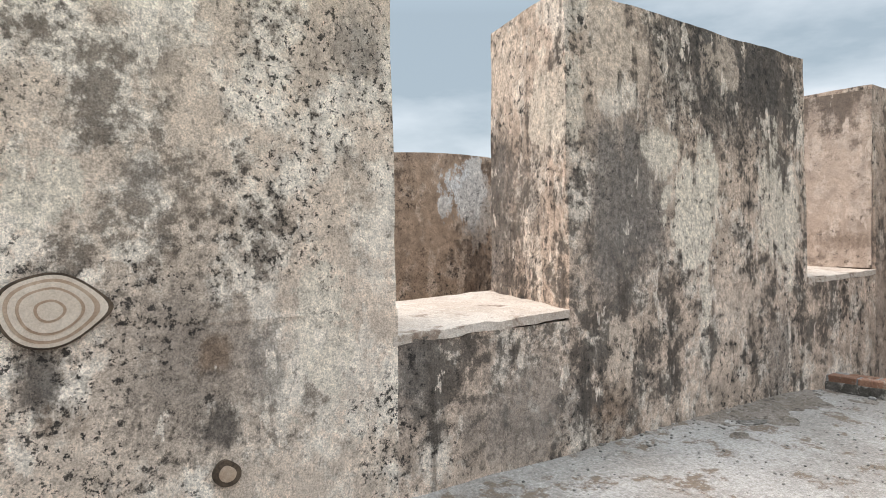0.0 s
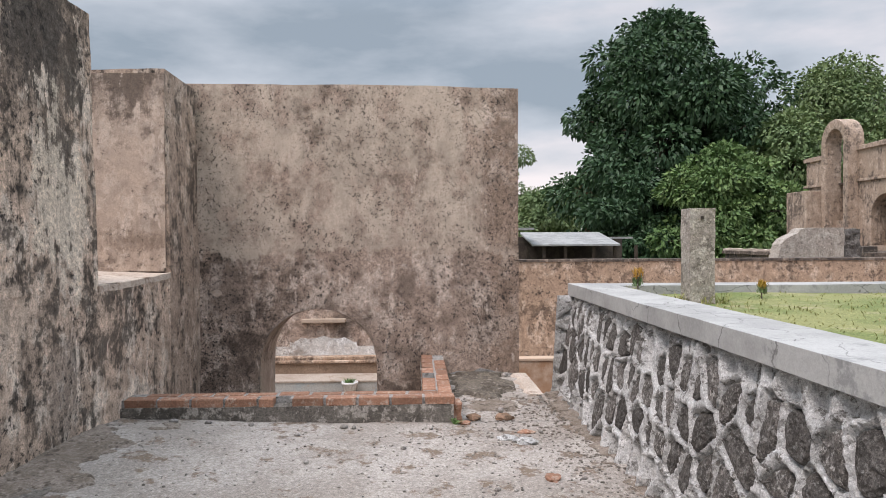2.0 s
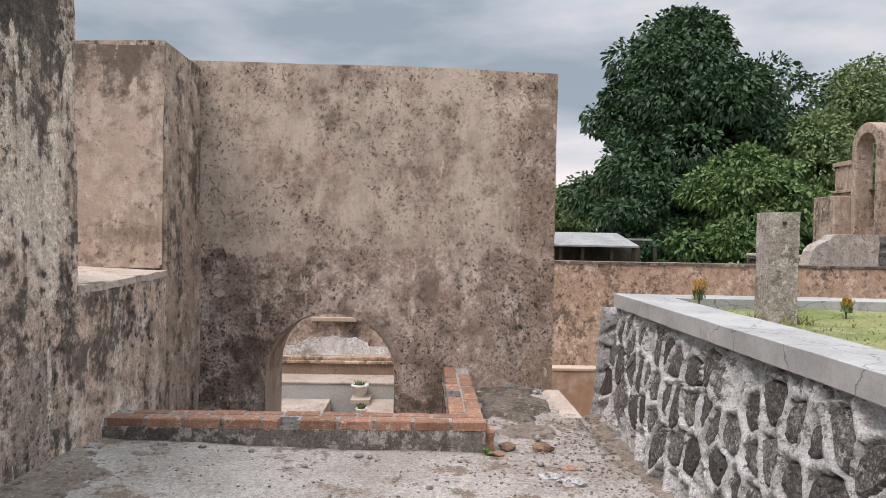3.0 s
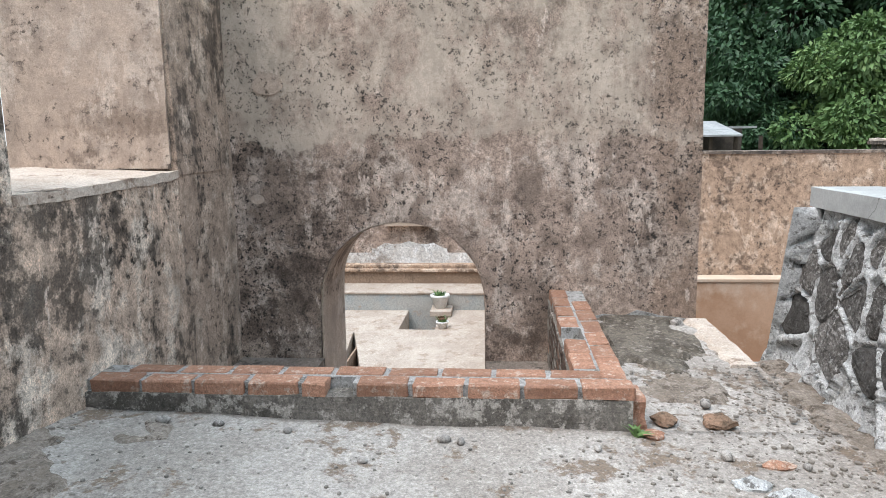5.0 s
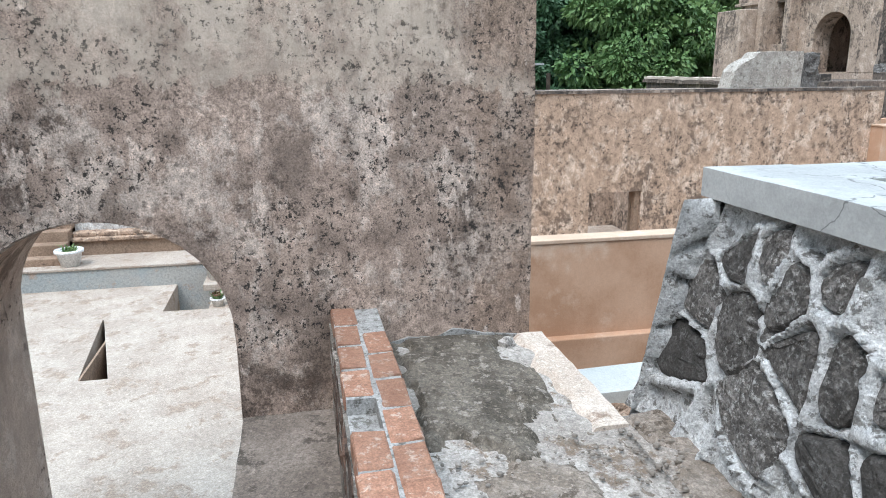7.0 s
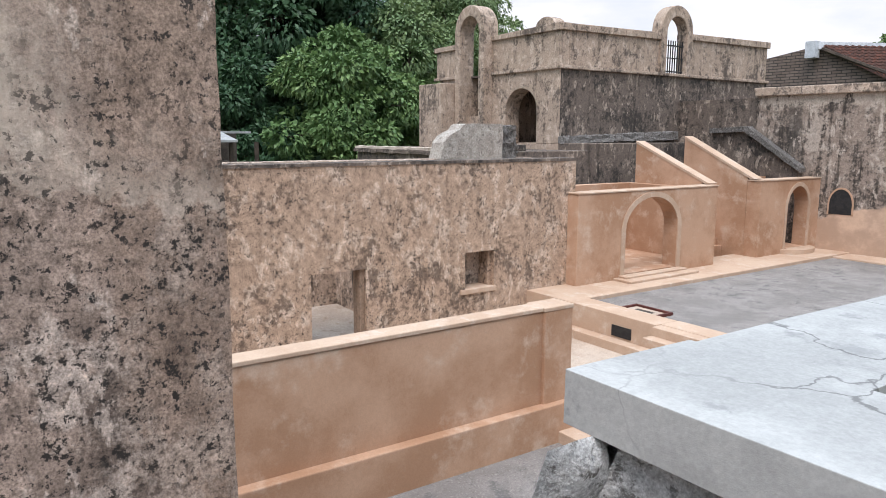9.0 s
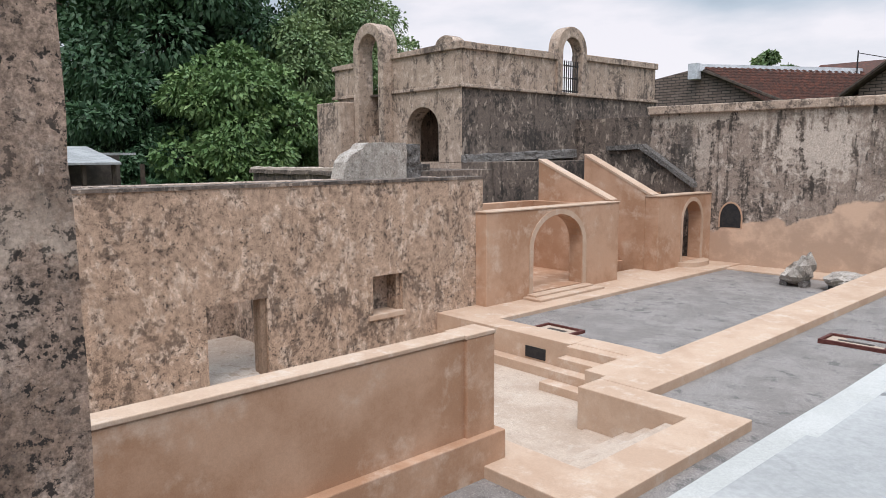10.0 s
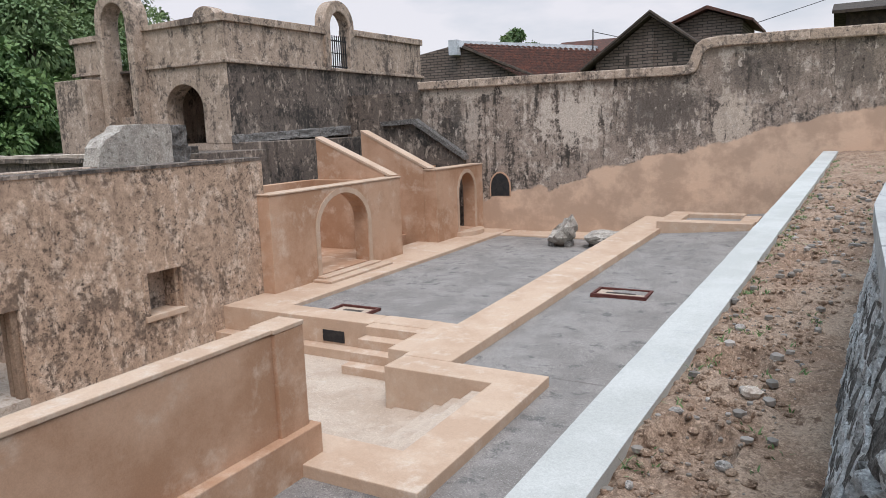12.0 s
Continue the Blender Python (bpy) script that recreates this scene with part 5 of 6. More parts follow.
structure("yard_step_wall", boxes((16.4, 16.55, 0.36, 6.5, -2.5, -1.60)), M_BLUE, "low wall washed with faded blue", "wall", bevel=0.01)
structure("yard_ledge", boxes((16.38, 17.3, 0.36, 6.5, -1.60, -1.56)), M_YARD, "pale worn ledge above the blue wall", "floor", bevel=0.01)
structure("yard_bench", boxes((17.2, 17.6, 0.30, 3.75, -2.5, -1.33)), M_BROWN, "brown rendered bench wall", "wall", bevel=0.015)
structure("yard_bench_lip", boxes((17.14, 17.5, 0.30, 3.75, -1.33, -1.27), (17.24, 17.5, 0.30, 3.75, -1.27, -1.20)), M_OLD, "moulded lip of the bench", "trim", bevel=0.015)
structure("yard_back_wall", boxes((17.45, 17.9, 0.2, 6.5, -2.5, -1.0)), M_WHITEWASH, "flaking whitewashed lower wall", "wall")
structure("yard_back_wall_upper", boxes((17.46, 17.9, 0.2, 6.5, -1.0, 0.95)), M_BIGWALL, "grey stained upper wall of the yard", "wall")
bm = bmesh.new()
slab(bm, [(2.2 + 0.75 * math.cos(t), -1.0 + 0.2 * abs(math.sin(t)) ** 0.7 + 0.03 * math.sin(9 * t)) for t in (math.pi * k / 14 for k in range(15))], (17.444, 0, 0), (0, 1, 0), (0, 0, 1), (0.02, 0, 0))
structure("wall_patch", bm, M_WHITEWASH, "flaking white patch on the yard wall", "trim")
structure("yard_shelf", boxes((17.30, 17.47, 1.70, 2.66, -0.46, -0.38)), M_CREAM, "narrow cement shelf on the yard wall", "trim", bevel=0.008)
stair("yard_steps", "brown steps in the lower yard", [(16.62 + 0.22 * i, 17.52, 3.75, 5.2, -2.5, -1.45 + 0.16 * i) for i in range(4)], M_BROWN)
structure("yard_side_wall", boxes((8.92, 17.6, 6.5, 6.9, -2.5, 1.2), (12.15, 17.6, 0.12, 0.36, -2.5, -0.6)), M_OLD, "old plaster side wall of the yard", "wall")


# ---- loose and standing things on the terrace and lawn ----
post = thing("concrete_post", (6.32, -1.75, 0.88), "short square weathered concrete post standing in the lawn", "post")
bm = boxes((6.29, 6.46, -1.915, -1.742, 0.78, 1.545))
part("shaft", rough_up(bm, 0.05, 0.006, 8), M_ROCK, post)
# a dark block on the face paints the bolt hole's shade
part("bolt_hole", boxes((6.278, 6.30, -1.835, -1.815, 1.47, 1.49)), M_SHADE, post)


def blade_clump(bm, c, r, h, n, rnd, width=0.006, spread=0.7):
    for _ in range(n):
        a, d = rnd.uniform(0, 6.28), r * math.sqrt(rnd.random())
        p = Vector((c[0] + d * math.cos(a), c[1] + d * math.sin(a), c[2]))
        lean = Vector((rnd.uniform(-1, 1), rnd.uniform(-1, 1), 0)) * spread * h
        hh = h * rnd.uniform(0.5, 1.1)
        s = Vector((math.cos(a + 1.5), math.sin(a + 1.5), 0)) * width
        m = p + lean * 0.35 + Vector((0, 0, hh * 0.6))
        t = p + lean + Vector((0, 0, hh))
        v = [bm.verts.new(q) for q in (p - s, p + s, m + s * 0.8, m - s * 0.8, t)]
        bm.faces.new((v[0], v[1], v[2], v[3]))
        bm.faces.new((v[3], v[2], v[4]))
    return bm


def shrub(x, y, z, h, seed, label):
    rnd = random.Random(seed)
    s = thing("shrub", (x, y, z), label, "plant", "young shrubs on the lawn")
    bm = bmesh.new()
    tube(bm, [(x, y, z - 0.03), (x + 0.005, y, z + h * 0.5), (x, y + 0.006, z + h * 0.9)], [0.006, 0.005, 0.003], 6)
    for k in range(5):
        a = rnd.uniform(0, 6.28)
        zz = z + h * rnd.uniform(0.35, 0.7)
        tube(bm, [(x, y, zz), (x + 0.05 * math.cos(a), y + 0.05 * math.sin(a), zz + 0.07)], [0.003, 0.002], 5)
    part("stem", bm, M_BARK, s)
    low, high = bmesh.new(), bmesh.new()
    for k in range(130):
        a, zz = rnd.uniform(0, 6.28), rnd.uniform(0.42, 1.0)
        r = 0.14 * h * math.sin(min(zz * 1.35, 1.3) * 1.9) * math.sqrt(rnd.random()) + 0.01
        blade_clump(high if zz > 0.68 else low, (x + r * math.cos(a), y + r * math.sin(a), z + h * zz), 0.01, 0.042, 1, rnd, 0.005, 0.75)
    part("lower_leaves", low, M_LEAF_PALE, s, "green lower leaves")
    part("upper_leaves", high, M_LEAF_YELLOW, s, "yellow and orange young leaves")
    return s


shrub(6.88, -1.57, 0.89, 0.21, 1, "small shrub with yellow and orange young leaves on the lawn")
shrub(6.62, -2.40, 0.88, 0.13, 2, "tiny yellow-green shrub on the lawn")
rnd = random.Random(3)
bm = bmesh.new()
for _ in range(5200):
    x, y = rnd.uniform(2.6, 7.12), -1.52 - 7.5 * rnd.random() ** 1.8
    x = min(x, wall_head(y) - 0.30)
    blade_clump(bm, (x, y, 0.895 + 0.02 * noise.noise(Vector((x, y, 0))) - 0.0015 * max(-y - 1.6, 0)), 0.01, rnd.uniform(0.012, 0.035), 1, rnd, 0.004, 1.2)
for cx, cy, n in ((7.08, -1.57, 30), (7.0, -1.56, 22), (6.33, -1.70, 26), (6.30, -1.97, 24), (7.05, -2.1, 16), (6.3, -1.85, 22), (6.6, -1.55, 20)):
    blade_clump(bm, (cx, cy, 0.89), 0.05, 0.085, n, rnd, 0.004, 1.0)
tagged(new("grass", finish("grass", bm, M_GRASS)), "short grass with longer tufts along the coping", "grass", kind="stuff")

# raised crust on the terrace: old brown screed with a ragged outline
def crust(name, x0, x1, y0, y1, cx, cy, rx, ry, thick, label, mat=M_CRUST):
    def height(x, y):
        d = math.hypot((x - cx) / rx, (y - cy) / ry)
        f = 1.0 - d + 0.9 * noise.noise(Vector((x * 3.2, y * 3.2, 7))) + 0.5 * noise.noise(Vector((x * 9, y * 9, 2)))
        return terrace_height(x, y) - 0.014 + thick * min(max(f * 5 + 0.4, 0), 1) + 0.006 * noise.noise(Vector((x * 30, y * 30, 0)))
    structure(name, sheet(x0, x1, y0, y1, 0.022, height, 0.03), mat, label, "floor")


crust("floor_crust_east", 7.0, 8.455, -0.76, -0.16, 8.15, -0.42, 0.62, 0.32, 0.032, "dark crumbling crust of old screed by the wall", M_WETCRUST)
crust("floor_crust_corner", 6.64, 7.6, -0.88, -0.22, 7.15, -0.5, 0.16, 0.20, 0.022, "brown crumbling crust beside the kerb")
crust("floor_crust_foot", 4.0, 6.58, 1.45, 2.19, 5.5, 2.15, 1.0, 0.30, 0.024, "brown dirt crust along the parapet's foot")
crust("floor_crust_verge", 5.0, 7.55, -1.10, -0.80, 6.4, -1.08, 1.4, 0.12, 0.024, "dirty gravel crust under the stone wall")
bm = bmesh.new()
rnd = random.Random(31)
for i in range(700):
    if i % 3:
        x, y = rnd.uniform(4.2, 7.5), -1.06 + 0.35 * rnd.random() ** 2
    elif i % 2:
        x, y = rnd.uniform(3.2, 6.5), 2.19 - 0.22 * rnd.random() ** 2
    else:
        x, y = rnd.uniform(6.0, 7.4), rnd.uniform(-0.95, -0.2)
    r = 0.005 + 0.010 * rnd.random() ** 2
    pebble(bm, (x, y, terrace_height(x, y) + r * 0.35), r, 0.6, 5000 + i, 3, 6)
tagged(new("rubble_grit", finish("rubble_grit", bm, M_GRIT)), "crumbled mortar and grit along the walls' feet", "gravel", kind="stuff")
# grit and pebbles
rnd = random.Random(8)
bm = bmesh.new()
for i in range(3600):
    x, y = rnd.uniform(2.4, 6.6), rnd.uniform(-1.05, 2.1)
    if rnd.random() < 0.45:
        y = -1.0 + 1.4 * rnd.random() ** 1.5
        x = rnd.uniform(4.0, 7.4)
    if x > 6.52 and y > -0.2:
        continue
    if y < -0.9 and x > 7.3:
        continue
    r = rnd.choice((0.003, 0.004, 0.004, 0.005, 0.007, 0.010))
    pebble(bm, (x, y, terrace_height(x, y) + r * 0.3), r, 0.65, i, 3, 5)
tagged(new("grit", finish("grit", bm, M_GRIT)), "scattered grit and small pebbles on the concrete", "gravel", kind="stuff")
rnd = random.Random(18)
for i, (x, y, r) in enumerate(((6.46, 1.55, 0.022), (6.43, 1.25, 0.020), (6.44, 0.62, 0.026), (6.42, 0.55, 0.022), (6.40, 0.02, 0.02), (6.36, -0.45, 0.028), (6.9, -0.52, 0.03), (6.45, 1.78, 0.03), (6.2, 0.9, 0.018), (5.9, 0.2, 0.017), (6.05, -0.6, 0.022), (6.3, -0.72, 0.02), (5.6, 0.75, 0.016), (5.2, -0.3, 0.018))):
    bm = bmesh.new()
    pebble(bm, (x, y, terrace_height(x, y) + r * 0.45), r, 0.7, 100 + i, 5, 8)
    tagged(new("pebble", finish("pebble", bm, M_PEBBLE, True)), "smooth grey river pebble on the concrete", "stone", "pebbles on the terrace")
for i, (x, y, r, m, lab) in enumerate(((6.72, -0.30, 0.06, M_CRUMB, "crumbling brown brick lump"), (6.70, -0.52, 0.07, M_CRUMB, "crumbling brown brick lump"), (5.35, -0.62, 0.055, M_BRICK, "flat broken red brick piece"), (6.32, -0.62, 0.05, M_BRICK, "flat broken red brick piece"), (6.15, -0.48, 0.06, M_MORTAR, "flat broken mortar flake"), (6.05, -0.58, 0.07, M_MORTAR, "flat broken mortar flake"), (8.36, -0.74, 0.04, M_PEBBLE, "grey stone lying at the wall's foot"), (6.56, -0.22, 0.05, M_BRICK, "broken red brick at the kerb's corner"))):
    bm = bmesh.new()
    pebble(bm, (x, y, terrace_height(x, y) + r * 0.12), r, 0.36 if m != M_PEBBLE else 0.7, 300 + i, 5, 9)
    rough_up(bm, 0.03, 0.012, 22)
    tagged(new("rubble_piece", finish("rubble_piece", bm, m)), lab + " on the terrace", "rubble", "rubble on the terrace")
bm = bmesh.new()
slab(bm, [(4.98 + 0.16 * math.cos(t) * (1 + 0.2 * math.sin(2 * t)), 1.98 + 0.10 * math.sin(t)) for t in (2 * math.pi * k / 12 for k in range(12))], (0, 0, terrace_height(4.98, 1.98) - 0.002), (1, 0, 0), (0, 1, 0), (0, 0, 0.008))
tagged(new("wet_patch", finish("wet_patch", bm, M_DARKCURB)), "small dark mossy patch at the parapet's foot", "stain", kind="structure")

# ring-shaped stain plate on the parapet
M_RIM = simple("dark_brown_rim", (0.06, 0.042, 0.03), (0.12, 0.085, 0.06), 9, 60, 0.93, 0.01, 0.4, crisp=0.1)
M_RING = simple("brown_ringed_plaster", (0.36, 0.25, 0.175), (0.46, 0.345, 0.255), 9, 60, 0.93, 0.01, 0.4, fine_amt=0.15, crisp=0.1)
M_RINGPALE = simple("pale_ringed_plaster", (0.56, 0.46, 0.37), (0.64, 0.54, 0.445), 9, 60, 0.93, 0.01, 0.4, fine_amt=0.12, crisp=0.1)


def blob(cx, cz, rx, rz, seed, n=40):
    rr = random.Random(seed)
    ph = [rr.uniform(0, 6.28) for _ in range(4)]
    return [(cx + rx * math.cos(t) * (1 + sum(0.05 / (k + 1) * math.sin((k + 2) * t + ph[k]) for k in range(4))), cz + rz * math.sin(t) * (1 + sum(0.05 / (k + 1) * math.sin((k + 2) * t + ph[k]) for k in range(4)))) for t in (2 * math.pi * j / n for j in range(n))]


for nm, k, m, yy in (("stain_rim", 1.0, M_RIM, 2.180), ("stain_ring", 0.94, M_RINGPALE, 2.178), ("stain_ring_brown", 0.84, M_RING, 2.176), ("stain_ring_pale", 0.76, M_RINGPALE, 2.174), ("stain_ring_middle", 0.62, M_RING, 2.172), ("stain_ring_inner", 0.56, M_RINGPALE, 2.170), ("stain_ring_small", 0.30, M_RING, 2.168), ("stain_core", 0.24, M_RINGPALE, 2.166)):
    bm = bmesh.new()
    slab(bm, [(px + 0.035 * k ** 4 * math.exp(-((pz - 1.135) / 0.05) ** 2) * (px > 0.86), pz) for px, pz in blob(0.808, 1.133, 0.153 * k, 0.134 * k, 4, 64)], (0, yy, 0), (1, 0, 0), (0, 0, 1), (0, 0.04, 0))
    structure(nm, bm, m, "round ringed stain on the parapet plaster", "stain")
for nm, k, m, yy in (("rust_spot_rim", 1.0, M_RIM, 2.182), ("rust_spot", 0.62, M_RING, 2.178)):
    bm = bmesh.new()
    slab(bm, blob(1.415, 0.46, 0.055 * k, 0.052 * k, 9, 30), (0, yy, 0), (1, 0, 0), (0, 0, 1), (0, 0.04, 0))
    structure(nm, bm, m, "small brown rusty hole in the parapet plaster", "stain")
for nm, cy, cz, r in (("plaster_boss", 2.04, 0.84, 0.045), ("plaster_boss_upper", 1.93, 1.60, 0.10), ("plaster_boss_pale", 2.06, 0.98, 0.03)):
    bm = bmesh.new()
    slab(bm, blob(cy, cz, r, r * 0.75, int(cz * 10), 24), (8.462, 0, 0), (0, 1, 0), (0, 0, 1), (0.02, 0, 0))
    structure(nm, rough_up(bm, 0.05, 0.002, 9), M_CHEEK, "small bare round patch in the wall plaster", "stain")

# ---- court things ----
def hatch(x0, x1, y0, y1, z, label):
    h = thing("drain_hatch", ((x0 + x1) / 2, (y0 + y1) / 2, z), label, "drain hatch", "rusty hatch frames")
    for a in ((x0, x1, y0, y0 + 0.05), (x0, x1, y1 - 0.05, y1), (x0, x0 + 0.05, y0 + 0.05, y1 - 0.05), (x1 - 0.05, x1, y0 + 0.05, y1 - 0.05)):
        part("frame_bar", boxes((*a, z - 0.02, z + 0.05)), M_RUST, h)
    part("lid", boxes((x0 + 0.05, x1 - 0.05, y0 + 0.05, y1 - 0.05, z - 0.02, z + 0.012)), M_CREAM, h, "pale cement lid")
    # dark strip laid on the lid as the slot's shade
    part("slot", boxes((x0 + 0.25, x1 - 0.2, (y0 + y1) / 2 - 0.08, (y0 + y1) / 2 + 0.02, z + 0.01, z + 0.016)), M_SHADE, h, "dark strip painting the shade of a lifting slot")
    return h


hatch(10.40, 11.38, -13.20, -12.62, -1.695, "rusty iron drain hatch frame set in grey sand")
hatch(14.75, 15.6, -10.95, -10.42, -1.875, "rusty iron drain hatch frame at the court's edge")
SCOOP = Vector((0.62, 0.28, 0.73)).normalized()
for i, (x, y, r, f, lab) in enumerate(((14.05, -18.5, 0.47, 0.95, "large hollowed pale boulder resting on stone chocks"), (13.0, -18.7, 0.46, 0.42, "flat grey boulder slab on small blocks"), (12.35, -19.1, 0.40, 0.44, "flat grey boulder slab on small blocks"))):
    boulder = thing("boulder", (x, y, -1.88), lab, "boulder", "boulders in the court")
    bm = bmesh.new()
    c = Vector((x, y, -1.80 + r * f * 0.92))
    pebble(bm, c, r, f, 50 + i, 9, 16)
    if i == 0:
        for v in bm.verts:
            q = (v.co - c) / r
            deep = q.dot(SCOOP)
            if deep > 0.12:
                v.co -= SCOOP * r * (deep - 0.12) * 1.45
    rough_up(bm, 0.09, 0.018, 5)
    part("body", bm, M_ROCK, boulder)
    for dx in (-0.5, 0.45):
        part("chock", rough_up(boxes((x + dx * r - 0.09, x + dx * r + 0.09, y - 0.12, y + 0.16, -1.90, -1.72)), 0.08, 0.02, 9), M_STONE, boulder, "dark stone chock")


def flower_pot(x, y, z, r, h, seed, flowers, label):
    p = thing("flower_pot", (x, y, z), label, "flower pot", "white pots in the lower yard")
    bm = bmesh.new()
    prof = [(r * 0.68, 0), (r * 0.95, h * 0.8), (r * 1.08, h * 0.82), (r * 1.08, h), (r * 0.9, h), (r * 0.8, h * 0.75), (0.01, h * 0.75)]
    rings = [[bm.verts.new((x + a * math.cos(t), y + a * math.sin(t), z + b)) for t in (2 * math.pi * k / 16 for k in range(16))] for a, b in prof]
    for r0, r1 in zip(rings, rings[1:]):
        for k in range(16):
            bm.faces.new((r0[k], r0[(k + 1) % 16], r1[(k + 1) % 16], r1[k]))
    bm.faces.new(rings[0][::-1])
    part("pot", bm, M_POT, p, smooth=True)
    rr = random.Random(seed)
    part("leaves", blade_clump(bmesh.new(), (x, y, z + h * 0.75), r * 0.6, h * (0.9 if flowers else 0.55), 60, rr, 0.014, 1.0), M_LEAF_MID, p, "green leaves")
    if flowers:
        part("blossoms", blade_clump(bmesh.new(), (x, y, z + h * 1.35), r * 0.9, h * 0.3, 24, rr, 0.02, 0.7), M_LEAF_RED, p, "small reddish blossoms")


flower_pot(16.6, 3.63, -1.56, 0.19, 0.25, 1, False, "white plastic flower pot on the cream ledge")
structure("yard_plinth_block", boxes((15.9, 16.39, 1.28, 1.66, -1.886, -1.79)), M_YARD, "low cream block before the blue wall", "plinth", bevel=0.01)
flower_pot(16.2, 1.5, -1.79, 0.16, 0.24, 2, False, "white plastic flower pot with a small plant on the ledge")
flower_pot(15.2, 1.38, -1.9, 0.10, 0.12, 3, True, "white pot with a reddish flowering plant on the floor")

# soil clods
rnd = random.Random(12)
bm = bmesh.new()
for i in range(1900):
    y = -1.2 - 14 * rnd.random() ** 1.6
    x0, x1 = 7.85 - 0.10 * max(-4.0 - y, 0), kerb_edge(y)[0] - 0.36
    x = rnd.uniform(x0, x1)
    r = rnd.choice((0.008, 0.01, 0.014, 0.018, 0.026, 0.034))
    pebble(bm, (x, y, bed_height(x, y) + r * 0.2), r, 0.7, 900 + i, 4, 6)
tagged(new("soil_clods", finish("soil_clods", bm, M_DIRT)), "loose clods and stones on the dug soil", "soil", kind="stuff")
bm = bmesh.new()
for i in range(260):
    y = -2.0 - 17 * rnd.random()
    x = rnd.choice((kerb_edge(y)[0] - 0.40 - 0.1 * rnd.random(), rnd.uniform(7.8 - 0.10 * max(-4.0 - y, 0), 8.3)))
    blade_clump(bm, (x, y, bed_height(x, y)), 0.05, 0.04, 5, rnd, 0.006, 1.4)
tagged(new("weeds", finish("weeds", bm, M_LEAF_MID)), "sparse green weeds along the kerb", "weeds", kind="stuff")
for i, (x, y, r) in enumerate(((8.3, -3.3, 0.03), (7.98, -5.0, 0.06), (8.32, -4.5, 0.035), (8.38, -3.7, 0.03), (8.0, -4.0, 0.04), (8.2, -6.3, 0.04))):
    bm = bmesh.new()
    pebble(bm, (x, y, bed_height(x, y) + r * 0.4), r, 0.7, 700 + i, 5, 8)
    tagged(new("soil_stone", finish("soil_stone", bm, M_SILL if i == 1 else M_PEBBLE)), "pale stone lying on the dug soil", "stone", "stones on the planting bed")

bm = bmesh.new()
rnd = random.Random(55)
for i in range(900):
    y = -1.2 - 14 * rnd.random() ** 1.5
    x = rnd.uniform(7.85 - 0.10 * max(-4.0 - y, 0), kerb_edge(y)[0] - 0.36)
    r = 0.008 + 0.045 * rnd.random() ** 4
    pebble(bm, (x, y, bed_height(x, y) + r * 0.4), r, 0.65, 7000 + i, 3, 6)
tagged(new("soil_gravel", finish("soil_gravel", bm, M_GRIT)), "pale gravel and stones strewn over the dug soil", "gravel", kind="stuff")
